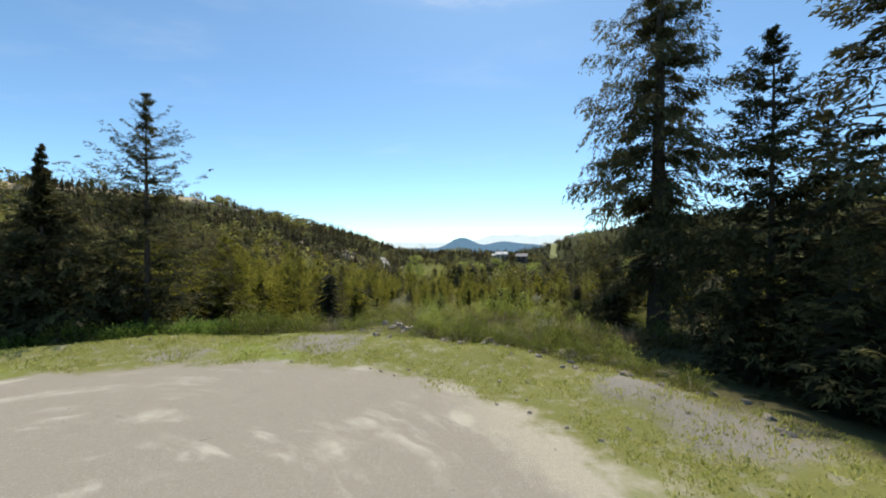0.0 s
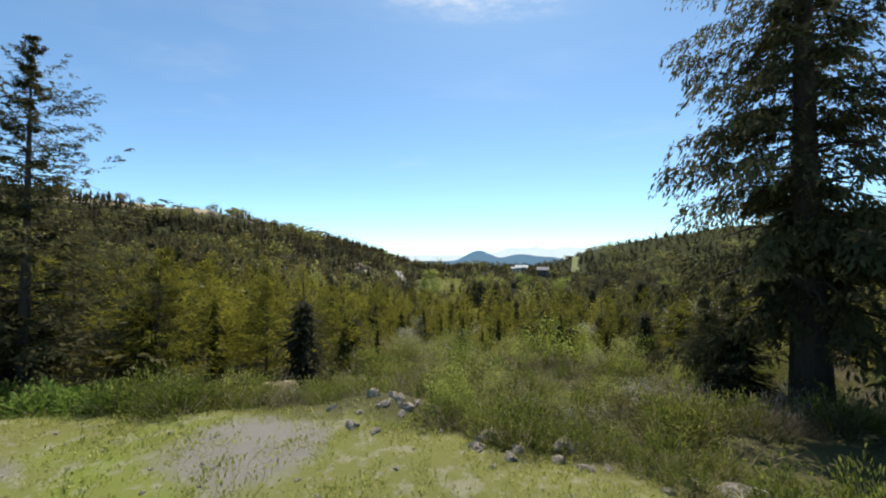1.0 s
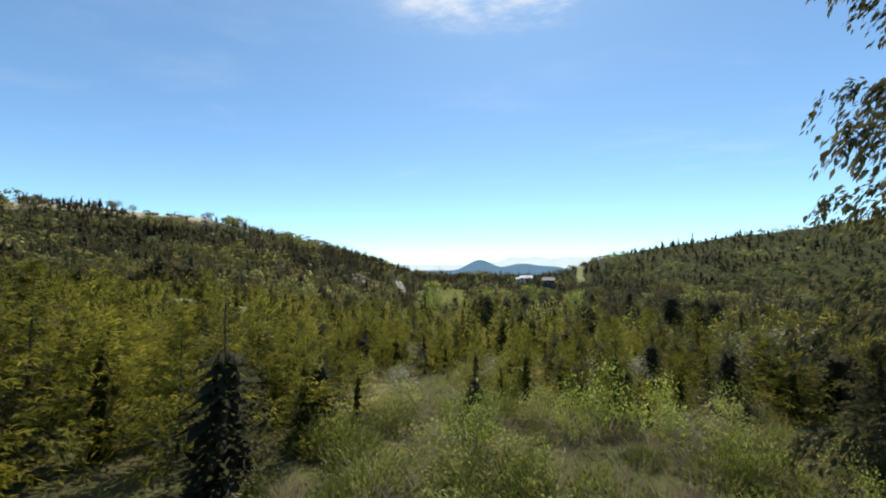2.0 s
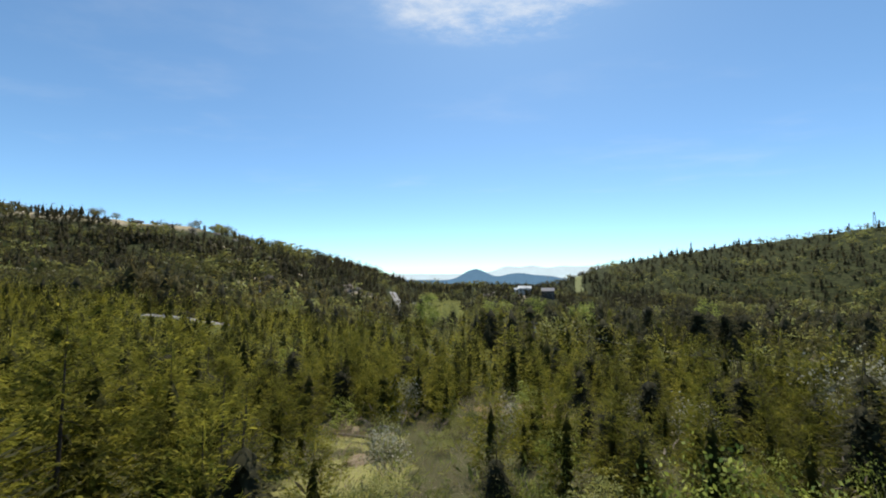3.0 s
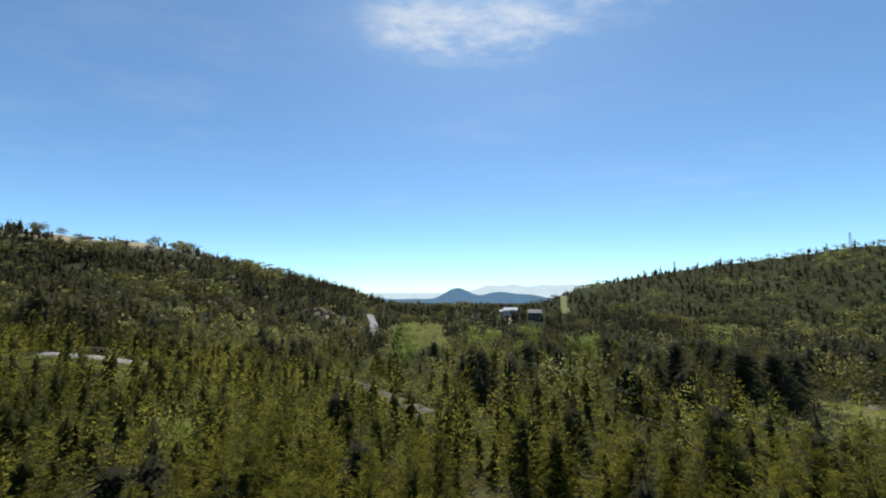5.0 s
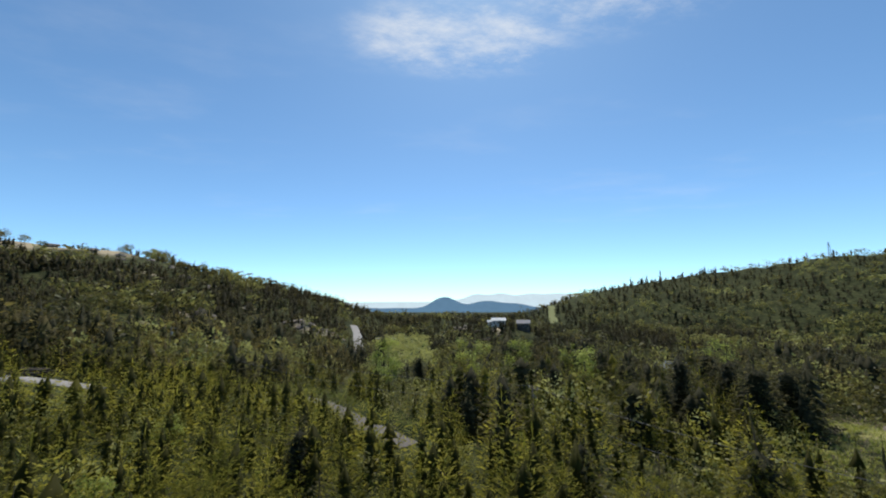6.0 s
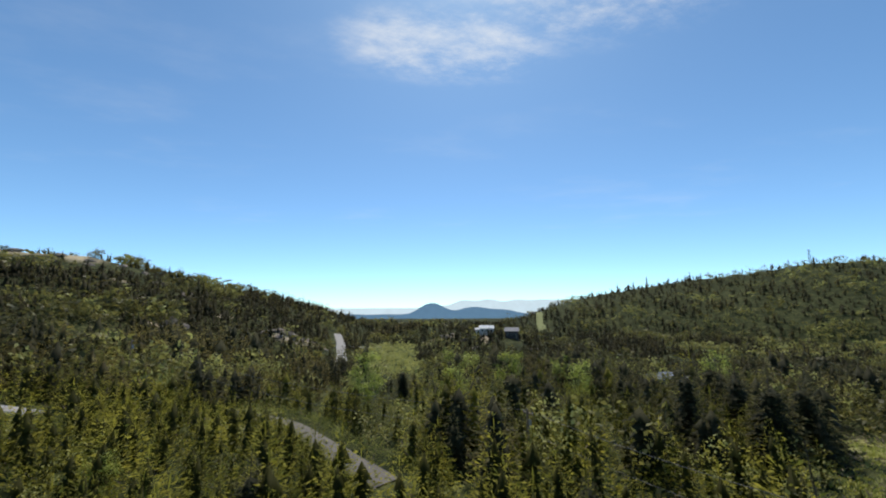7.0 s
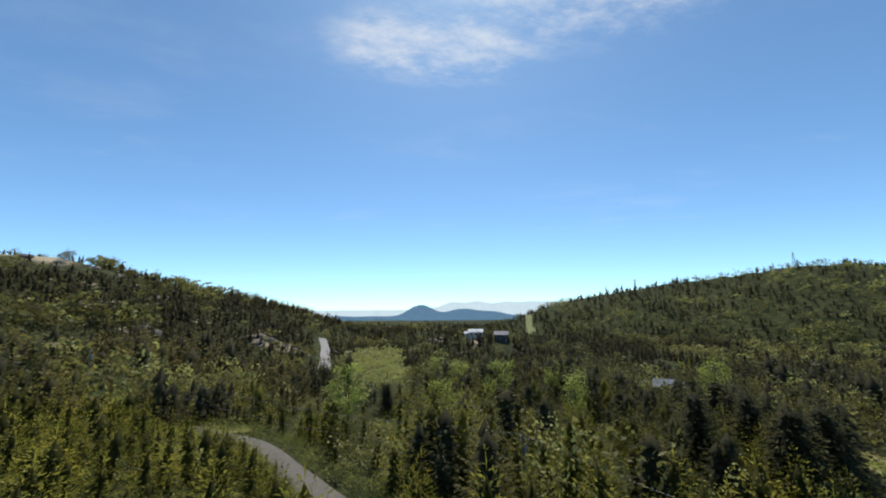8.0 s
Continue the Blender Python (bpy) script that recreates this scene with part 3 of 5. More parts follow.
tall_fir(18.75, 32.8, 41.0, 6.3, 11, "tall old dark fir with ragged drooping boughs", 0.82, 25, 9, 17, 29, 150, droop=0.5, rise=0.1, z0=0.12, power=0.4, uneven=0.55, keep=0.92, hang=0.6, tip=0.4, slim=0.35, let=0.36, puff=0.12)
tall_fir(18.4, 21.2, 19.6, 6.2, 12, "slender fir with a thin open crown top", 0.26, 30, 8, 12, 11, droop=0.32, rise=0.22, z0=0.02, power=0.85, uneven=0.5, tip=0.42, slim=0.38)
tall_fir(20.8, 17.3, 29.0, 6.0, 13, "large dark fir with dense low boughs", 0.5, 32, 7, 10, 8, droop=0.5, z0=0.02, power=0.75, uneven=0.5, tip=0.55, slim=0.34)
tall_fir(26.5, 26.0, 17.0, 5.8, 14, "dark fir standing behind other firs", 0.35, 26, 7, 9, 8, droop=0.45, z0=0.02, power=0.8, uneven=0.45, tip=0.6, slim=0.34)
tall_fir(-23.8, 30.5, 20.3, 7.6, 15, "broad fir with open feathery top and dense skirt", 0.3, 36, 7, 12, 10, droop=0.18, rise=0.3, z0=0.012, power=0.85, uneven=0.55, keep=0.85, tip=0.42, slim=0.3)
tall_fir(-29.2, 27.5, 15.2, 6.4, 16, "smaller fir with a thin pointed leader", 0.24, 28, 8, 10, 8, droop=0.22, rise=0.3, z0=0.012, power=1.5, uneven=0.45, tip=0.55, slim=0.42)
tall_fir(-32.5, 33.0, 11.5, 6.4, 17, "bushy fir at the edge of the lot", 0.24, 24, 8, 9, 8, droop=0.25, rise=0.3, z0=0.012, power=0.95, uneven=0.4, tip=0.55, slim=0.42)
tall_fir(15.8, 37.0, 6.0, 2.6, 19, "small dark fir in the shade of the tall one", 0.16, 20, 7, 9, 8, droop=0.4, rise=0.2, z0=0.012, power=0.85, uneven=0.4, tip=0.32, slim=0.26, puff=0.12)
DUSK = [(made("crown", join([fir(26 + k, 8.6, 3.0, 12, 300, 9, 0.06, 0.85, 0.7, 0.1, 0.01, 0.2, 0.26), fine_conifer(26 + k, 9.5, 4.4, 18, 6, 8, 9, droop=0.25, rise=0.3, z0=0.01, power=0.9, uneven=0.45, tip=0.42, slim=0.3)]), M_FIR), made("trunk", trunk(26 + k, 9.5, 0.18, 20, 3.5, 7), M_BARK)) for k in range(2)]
# low firs at x 15.8 to 16.6 are added to shade the verge
for i, (x, y, k) in enumerate(((-27, 31, 0.95), (-20.5, 35, 0.8), (-35, 29, 1.0), (-39, 34, 1.15), (-44, 30, 1.1), (31, 22, 1.5), (15.6, 34.0, 0.72), (16.2, 15.0, 0.8), (15.8, 20.0, 0.85), (16.6, 10.5, 0.85), (26, 18, 1.2), (23.5, 13.0, 1.2))):
    ob = tree("fir_tree", "dark bushy fir in a clump beside the lot", *DUSK[i % 2], pose(x, y, height1(x, y) - 0.05, 0, 0, 63 * i), "dark firs beside the lot")
    ob.scale = (k, k, k)
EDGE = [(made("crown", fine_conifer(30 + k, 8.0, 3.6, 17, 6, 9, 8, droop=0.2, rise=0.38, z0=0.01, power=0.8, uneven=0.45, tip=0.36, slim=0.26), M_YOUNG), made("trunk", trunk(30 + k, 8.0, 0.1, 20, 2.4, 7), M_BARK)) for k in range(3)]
for i, (x, y, k) in enumerate(((-18.5, 33, 0.95), (-14.5, 38, 0.8), (-22, 38, 1.05), (-17, 43, 0.95), (-27, 36, 1.1), (-12, 45, 0.75), (-33, 41, 1.1), (-24, 45, 1.0), (-38, 36, 1.1))):
    ob = tree("young_fir", "bushy yellow-green young fir beside the lot", *EDGE[i % 3], pose(x, y, height1(x, y) - 0.05, 0, 0, 77 * i), "young firs beside the lot")
    ob.scale = (1.12 * k, 1.12 * k, 1.12 * k)


# ---- young trees on the slope ----
rng = np.random.default_rng(21)
YOUNG, FINE = [], []
for k in range(5):
    tk = made("trunk", trunk(100 + k, 5.7, 0.055, 0, 1, 6), M_BARK)
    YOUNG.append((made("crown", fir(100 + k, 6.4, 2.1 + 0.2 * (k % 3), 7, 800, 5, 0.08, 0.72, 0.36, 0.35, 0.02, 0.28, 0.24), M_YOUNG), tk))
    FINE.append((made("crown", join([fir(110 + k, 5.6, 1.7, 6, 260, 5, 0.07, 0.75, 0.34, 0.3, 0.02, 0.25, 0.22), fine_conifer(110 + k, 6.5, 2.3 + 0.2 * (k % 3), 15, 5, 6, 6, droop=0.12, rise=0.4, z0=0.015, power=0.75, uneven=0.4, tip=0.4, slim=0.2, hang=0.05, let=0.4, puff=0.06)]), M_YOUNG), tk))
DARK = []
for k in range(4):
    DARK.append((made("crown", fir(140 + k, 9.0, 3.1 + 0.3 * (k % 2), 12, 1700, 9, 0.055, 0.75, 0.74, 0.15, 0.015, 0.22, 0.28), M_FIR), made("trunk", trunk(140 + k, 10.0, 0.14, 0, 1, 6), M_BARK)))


def in_view(x, y, pad=8):
    return np.abs(x) < 1.32 * y + pad


def open_brush(x, y):
    """The brushy clearing below the lot: no trees there."""
    c = (y < 45 + 2.5 * np.sin(x * 0.5)) & (x > -11 + 0.25 * (y - 30)) & (x < 30)
    for cx, cy, rx, ry in ((-8, 56, 5.5, 5), (-6, 49.5, 5, 5), (4, 66, 6, 8), (-1, 58, 5, 4), (70, 111, 13, 13), (58, 99, 6, 6), (-33, 131, 8, 5), (-28, 122, 7.5, 4.8), (-60, 113.5, 9, 3.5), (-70, 112, 8, 3)):
        c = c | (((x - cx) / rx) ** 2 + ((y - cy) / ry) ** 2 < 1)
    return c | ((x > 1.22 * (y - 59)) & (y > 84) & (y < 114) & (x > 36) & (x < 88))


jx, jy = np.meshgrid(np.arange(-160, 160, 3.0), np.arange(30, 132, 3.0))
jx, jy = (jx + rng.uniform(-1.4, 1.4, jx.shape)).ravel(), (jy + rng.uniform(-1.4, 1.4, jy.shape)).ravel()
r_lot = np.hypot(jx - LOT[0], np.maximum(jy - LOT[1], 0))
ok = in_view(jx, jy, 4) & ~open_brush(jx, jy) & (r_lot > 28.5) & off_road(jx, jy, 3.2) & ~((jx > -8) & (jy > 94)) & (rng.uniform(0, 1, jx.shape) < 0.93)
for bx, by in ((18.75, 32.8), (-23.4, 30), (-30, 30), (25, 22), (-18.5, 33), (-14.5, 38), (-22, 38), (-17, 43), (-27, 36), (-33, 41), (-24, 45), (-38, 36)):
    ok &= np.hypot(jx - bx, jy - by) > 3.5
jx, jy = jx[ok], jy[ok]
near = np.argsort(np.hypot(jx * 0.9, jy - 35))
single, rest = near[:250], near[250:]
for i in single:
    x, y = jx[i], jy[i]
    close = abs(x) < 32 and y < 74
    dark = rng.uniform() < (0.34 if x > 8 else 0.13)
    s = np.clip(rng.normal(0.92, 0.22), 0.4, 1.35) * (0.8 if -6 < x < 14 and y < 62 else 1.0)
    m = pose(x, y, height1(x, y) - 0.05, rng.normal(0, 2), rng.normal(0, 2), rng.uniform(0, 360))
    if dark:
        s *= 0.7
    crown_mesh, trunk_mesh = (DARK if dark else FINE if close else YOUNG)[int(rng.integers(0, 4 if dark else 5))]
    ob = tree("fir_tree" if dark else "young_fir", "dark green young fir among lighter saplings" if dark else "bushy yellow-green young fir on the slope", crown_mesh, trunk_mesh, m, "young firs on the slope")
    ob.scale = (s, s, s * rng.uniform(0.9, 1.15))

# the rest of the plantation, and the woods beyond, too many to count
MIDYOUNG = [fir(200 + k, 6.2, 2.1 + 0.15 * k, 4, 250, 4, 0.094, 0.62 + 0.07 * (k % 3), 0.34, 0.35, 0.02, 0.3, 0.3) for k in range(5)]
x, y = jx[rest], jy[rest]
q = ROADS[0][0]
side = np.gradient(q, axis=0)
side = np.stack([side[:, 1], -side[:, 0]], 1) / np.hypot(side[:, 0], side[:, 1])[:, None]
side *= np.where(side[:, 1] > 0, -1, 1)[:, None]
low = np.concatenate([(q + side * d)[k::4] + rng.uniform(-0.6, 0.6, (len(q[k::4]), 2)) for k, d in ((0, 3.0), (1, 3.6), (2, 5.0))])
light = np.where(rng.uniform(0, 1, len(x)) < 0.16, 0.15, rng.uniform(0.2, 0.95, len(x))) + 0.15 * wave(x, y, 40, 31) - 0.06 * smooth(x, -5, 40)
plants = np.column_stack([x, y, height(x, y) - 0.1, np.clip(rng.normal(0.9, 0.22, len(x)) * (1 + 0.2 * wave(x, y, 13, 33)), 0.4, 1.35), rng.integers(0, 5, len(x)), light])
saplings = np.column_stack([low, height(low[:, 0], low[:, 1]) - 0.1, rng.uniform(0.3, 0.46, len(low)), rng.integers(0, 5, len(low)), rng.uniform(0.4, 0.8, len(low))])
mixed = rng.uniform(0, 1, len(plants)) < 0.12 + 0.14 * smooth(x, -5, 30)
UNDER = [broadleaf(340 + k, 4.6, 2.0, 16, 13, 0.3, 0.05) for k in range(3)]
bushes = plants[mixed]
bushes[:, 4] %= 3
stuff("thicket", UNDER, bushes, M_BROAD, "light green leafy saplings among the young firs", "thicket", 5)
plants = plants[~mixed]
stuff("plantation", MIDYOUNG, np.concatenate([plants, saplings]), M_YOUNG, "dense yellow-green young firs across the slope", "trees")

rows = []
rr = 62.0
while rr < 950:
    sp = 3.1 if rr < 125 else max(3.5, rr * 0.014)
    th = np.arange(-1.02, 1.02, sp / rr)
    th = th + rng.uniform(-0.45, 0.45, len(th)) * sp / rr
    q = rr + rng.uniform(-0.5, 0.5, len(th)) * sp
    rows.append(np.column_stack([q * np.sin(th), 30 + q * np.cos(th) - 12, np.full(len(th), rr)]))
    rr += sp
far = np.concatenate(rows)


def treeless(x, y):
    """Gaps in the woods: house plots, bare knolls, the cut line."""
    c = (np.abs(x - 0.45 * y) < 6) & (y > 157) & (y < 174)
    c |= np.hypot(x - 52, y - 169) < 5
    c |= np.hypot((x - 48) / 1.4, y - 297) < 8
    c |= (np.abs(x - 0.293 * y) < 4) & (y > 395) & (y < 470)
    c |= np.hypot((x + 52) / 0.7, y - 238) < 11
    c |= wave(x, y, 55, 41) > 1.05
    c |= (np.hypot((x + 205) / 2.2, y - 288) < 24) & (wave(x, y, 20, 42) > -0.5)
    return c


fx, fy = far[:, 0], far[:, 1]
ok = off_road(fx, fy, 1.2) & ~treeless(fx, fy) & ((fy > 129) | (np.abs(fx) > 155) | ((fx > -8) & (fy > 95))) & ~open_brush(fx, fy)
far = far[ok]
fx, fy, fr = far.T
meadow = (np.abs(fx + 6 + (fy - 170) * 0.075) < 10.5 + 0.03 * (fy - 170) + 3.5 * wave(fx, fy, 22, 77)) & (fy > 168 + 6 * wave(fx, fy, 15, 78)) & (fy < 286)
leafy = (1.25 * wave(fx, fy, 60, 51) + 0.5 * wave(fx, fy, 18, 52) + rng.normal(0, 0.5, len(fx)) + 0.15 * smooth(-fx, 50, 90) + 0.3 * (fr < 200) + 0.55 * np.exp(-(((fx - 24) / 24) ** 2 + ((fy - 158) / 32) ** 2)) + 0.55 * smooth(fx, 130, 200) > 0.75)
leafy = leafy & (((fx + 64) / 24) ** 2 + ((fy - 190) / 32) ** 2 > 1) & ((fx < 0) | (height(fx, fy) < 22) | (fx > 330))
leafy = leafy | meadow | (((fx + 108) / 15) ** 2 + ((fy - 176) / 11) ** 2 < 1) | (((fx + 44) / 7) ** 2 + ((fy - 168) / 9) ** 2 < 1)
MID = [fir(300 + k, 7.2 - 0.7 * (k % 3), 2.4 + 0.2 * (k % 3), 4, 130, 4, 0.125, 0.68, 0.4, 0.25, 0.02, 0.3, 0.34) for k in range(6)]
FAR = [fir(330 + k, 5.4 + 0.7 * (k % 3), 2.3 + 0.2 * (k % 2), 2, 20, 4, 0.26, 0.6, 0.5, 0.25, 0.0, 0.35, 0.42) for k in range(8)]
MIDLEAF = [broadleaf(360 + k, 5.5, 2.3, 14, 10, 0.55, 0.05) for k in range(4)]
FARLEAF = [broadleaf(380 + k, 4.4, 2.3, 8, 5, 1.0, 0.05) for k in range(4)]


def rows_of(sel, kinds, lo, hi, tint, seed):
    g = np.random.default_rng(seed)
    x, y = fx[sel], fy[sel]
    grow = np.clip(fr[sel] * 0.0142 / 3.5, 1, 1.6) ** 0.5
    low = 1 - 0.4 * ((np.abs(x + 6) < 13) & (y > 122) & (y < 176))
    sc = low * np.clip(g.normal((lo + hi) / 2, (hi - lo) * 0.42, len(x)), 0.3, 1.8) * grow * (1 + 0.2 * wave(x, y, 45, 61) + 0.22 * wave(x, y, 13, 63)) * (1 + 0.32 * smooth(-x, 22, 45) * (1 - smooth(y, 180, 230))+ 0.25 * smooth(-x, 45, 80) * smooth(y, 190, 240) - 0.2 * smooth(-x, 120, 160) * smooth(y, 230, 270))
    # tints draw together with distance; right slope paler for its patches and haze
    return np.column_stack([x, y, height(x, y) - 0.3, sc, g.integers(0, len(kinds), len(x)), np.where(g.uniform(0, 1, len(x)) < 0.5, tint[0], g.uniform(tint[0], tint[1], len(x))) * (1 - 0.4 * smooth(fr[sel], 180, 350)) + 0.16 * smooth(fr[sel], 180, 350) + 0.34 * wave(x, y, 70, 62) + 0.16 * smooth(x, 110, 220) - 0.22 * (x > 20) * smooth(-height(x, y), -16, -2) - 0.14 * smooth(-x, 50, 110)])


near_band = fr < 180
valley = fr < 122
FULL = [fir(310 + k, 8.4, 2.8, 7, 300, 6, 0.09, 0.78, 0.6, 0.12, 0.02, 0.25, 0.3) for k in range(4)]
band = rows_of(valley & ~leafy, MIDYOUNG, 0.55, 1.2, (0.15, 0.95), 1)
grown = (band[:, 0] > 2) & (band[:, 1] < 142)
band[grown, 3] *= 1.15
dense = wave(band[:, 0], band[:, 1], 18, 64) + rng.normal(0, 0.8, len(band)) + 0.45 * smooth(band[:, 0], 15, 45) > 0.85
firs = band[dense]
firs[:, 4] %= 4
firs[:, 3] = np.minimum(firs[:, 3] * 1.05, 1.3)
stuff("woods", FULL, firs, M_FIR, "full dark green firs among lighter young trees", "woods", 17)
close = ~dense & (band[:, 1] < 122) & (np.abs(band[:, 0] - 25) < 50)
FINEMID = [fir(210 + k, 6.4, 2.0 + 0.12 * k, 6, 620, 5, 0.06, 0.66 + 0.06 * (k % 3), 0.34, 0.32, 0.02, 0.28, 0.26) for k in range(5)]
stuff("woods", FINEMID, band[close], M_YOUNG, "yellow-green young firs crowding the valley floor", "woods", 18)
stuff("woods", MIDYOUNG, band[~dense & ~close], M_YOUNG, "yellow-green young firs further along the valley floor", "woods", 21)
near_band = near_band & ~valley
band = rows_of(near_band & ~leafy, MID, 0.6, 1.2, (0.15, 0.95), 1)
shady = wave(band[:, 0], band[:, 1], 22, 64) + rng.normal(0, 0.6, len(band)) + 0.75 * smooth(band[:, 0], 25, 55) > 0.2
stuff("woods", MID, band[~shady], M_WOODS, "mixed mid green conifer woods in the valley", "woods", 6)
band[:, 3] *= 1.3
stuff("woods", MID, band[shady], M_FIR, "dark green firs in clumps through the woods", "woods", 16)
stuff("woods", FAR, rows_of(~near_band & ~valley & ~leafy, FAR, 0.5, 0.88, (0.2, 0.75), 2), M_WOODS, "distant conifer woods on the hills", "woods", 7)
meadow_rows = rows_of(meadow, FARLEAF, 0.75, 1.0, (0.85, 1.0), 5)
meadow_rows[:, 5] = np.clip(meadow_rows[:, 5] + 0.4, 0.8, 1.05)
stuff("thicket", FARLEAF, meadow_rows, M_BROAD, "bright green willow thicket in the valley bottom", "thicket", 10)
leafy = leafy & ~meadow
stuff("thicket", UNDER, rows_of(valley & leafy, UNDER, 0.7, 1.4, (0.3, 1.0), 6), M_BROAD, "fresh leafy saplings crowding between valley firs", "thicket", 19)
stuff("thicket", MIDLEAF, rows_of(near_band & leafy, MIDLEAF, 0.6, 1.3, (0.25, 0.9), 3), M_BROAD, "fresh light green leafy thickets between conifers", "thicket", 8)
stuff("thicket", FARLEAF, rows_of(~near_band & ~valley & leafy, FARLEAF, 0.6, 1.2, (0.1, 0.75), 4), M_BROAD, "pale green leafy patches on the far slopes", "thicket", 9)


# ---- landmark trees in the valley ----
def stand(x, y, top, kind, name, label, group="", category="tree", width=1.0):
    """One of the shared trees, grown to reach the height top."""
    z = height1(x, y) - 0.1
    crown_mesh, trunk_mesh, tall = kind
    ob = tree(name, label, crown_mesh, trunk_mesh, pose(x, y, z, 0, 0, (x * 37 + y * 11) % 360), group, category)
    k = (top - z) / tall
    ob.scale = (k * width, k * width, k)
    return ob


BIGDARK = [(made("crown", fir(150 + k, 12.0, 3.7, 15, 2000, 9, 0.055, 0.82, 0.72, 0.06, 0.02, 0.22, 0.28), M_FIR), made("trunk", trunk(150 + k, 12.0, 0.18, 0, 1, 6), M_BARK), 12.0) for k in range(3)]
for i, (x, y, top) in enumerate(((11.0, 104, -2.2), (46, 113, 2.6), (40, 97, 2.8), (46, 99, 2.0), (51, 103, 1.2), (35, 104, 3.2), (43, 105, 2.4), (45, 110, 1.0), (12, 84, -2.5), (36, 122, -1.5), (-3, 140, -2), (63, 128, -1), (-13, 86, -1.2), (22, 130, -3))):
    stand(x, y, top + 1.2, BIGDARK[i % 3], "fir_tree", "dark green fir standing above the young trees", "dark firs in the valley", width=1.15)
POPLAR = [(made("crown", broadleaf(400 + k, 7.0, 1.6, 40, 42, 0.22, 0.12), M_FRESH), made("trunk", trunk(400 + k, 6.0, 0.09, 10, 1.2, 6, 0.3), M_BARK), 7.0) for k in range(3)]
for i, (x, y, top) in enumerate(((11, 178, -6.5), (4, 61, -1.6), (20, 140, -4.5), (31, 128, -4.5), (70, 141, -4.5), (-9, 128, -3.0), (24, 150, -5), (-30, 95, -2.5), (-24, 78, -2.2), (15, 160, -6), (34, 145, -6), (6, 122, -5), (-104, 172, -1), (-112, 177, 0))):
    stand(x, y, top + (5.6 if y > 100 else 0), POPLAR[i % 3], "leafy_tree", "slender broadleaf tree with fresh yellow-green leaves", "leafy trees in the valley", width=1.3)
OAK = [(made("crown", broadleaf(430 + k, 6.0, 3.2, 40, 16, 0.5, 0.3), M_WOODS), made("trunk", trunk(430 + k, 4.5, 0.2, 12, 2.5, 6, 0.4), M_BARK), 6.0) for k in range(3)]
for i in range(16):
    x = -246 + 9 * i + rng.uniform(-3, 3)
    y = 306 - 0.1 * (x + 200) + rng.uniform(-6, 6) - (40 if i < 4 else 0)
    stand(x, y, height1(x, y) + rng.uniform(4, 7.5), OAK[i % 3], "oak_tree", "rounded dark oak on the bare hilltop", "oaks on the hilltop", width=1.0)


# ---- brush, shrubs, grass and rocks round the lot ----
def rim(x, y):
    return np.hypot(x - LOT[0], 1.1 * np.maximum(y - LOT[1], 0))


def patchy(n, x0, x1, y0, y1, test, seed):
    g = np.random.default_rng(seed)
    x, y = g.uniform(x0, x1, n), g.uniform(y0, y1, n)
    k = test(x, y, g)
    return x[k], y[k], g


TUFTS = [tuft(500 + k, 11, 0.24, 0.3, 0.034, 0.8) for k in range(5)]
x, y, g = patchy(30000, -40, 16, 2, 30, lambda x, y, g: (rim(x, y) > 16.2 + 1.2 * wave(x, y, 4, 71)) & (rim(x, y) < 24.5) & (wave(x, y, 3.2, 72) + g.normal(0, 0.6, len(x)) > -0.1) & in_view(x, y, 6), 81)
stuff("grass", TUFTS, np.column_stack([x, y, height(x, y), g.uniform(0.45, 1.2, len(x)), g.integers(0, 5, len(x)), g.uniform(0.2, 0.8, len(x))]), M_GRASS, "patchy short yellow-green grass on gravel verge", "grass", 11)

LONG = [tuft(520 + k, 32, 0.8, 0.55, 0.022, 0.9) for k in range(2)] + [conifer(524 + k, 0.95, 0.6, 6, 5, 2, droop=0.0, rise=0.8, z0=0.02, power=0.25, twig=0.5, thin=0.11, uneven=0.6) for k in range(3)]
x, y, g = patchy(6000, -42, 45, 24, 76, lambda x, y, g: (rim(x, y) > 23.5) & ((x < 11) | (y > 27)) & (open_brush(x, y) | (g.uniform(0, 1, len(x)) < 0.15)) & in_view(x, y, 4) & (np.hypot(x + 3.4, y - 27.4) > 1.2), 82)
WEEDS = [conifer(530 + k, 1.0, 0.8, 4, 3, 2, droop=0.0, rise=0.8, z0=0.02, power=0.25, twig=0.6, thin=0.16, uneven=0.6) for k in range(4)]
ux, uy, ug = patchy(4600, -75, 80, 46, 128, lambda x, y, g: in_view(x, y, 2) & off_road(x, y, 0.6) & (rim(x, y) > 30), 83)
straw = (ug.uniform(0, 1, len(ux)) < np.where(open_brush(ux, uy), 0.5, 0.12))
under = np.column_stack([ux, uy, height(ux, uy) - 0.05, ug.uniform(0.6, 1.7, len(ux)), ug.integers(0, 4, len(ux)), ug.uniform(0.0, 0.7, len(ux))])
stuff("brush", WEEDS, under[straw], M_DRY, "straw-coloured weeds between young trees", "brush", 14)
stuff("brush", WEEDS, under[~straw], M_BROOM, "rough green undergrowth between young trees", "brush", 15)
line = ROADS[0][0]
ahead = np.gradient(line, axis=0)
across = np.stack([ahead[:, 1], -ahead[:, 0]], 1) / np.hypot(ahead[:, 0], ahead[:, 1])[:, None]
edge = np.concatenate([line + across * k * ug.uniform(1.8, 4.4, (len(line), 1)) for k in (-1, 1, -1, 1, -1, 1, -1, 1)])
edge = edge + ug.normal(0, 0.25, edge.shape)
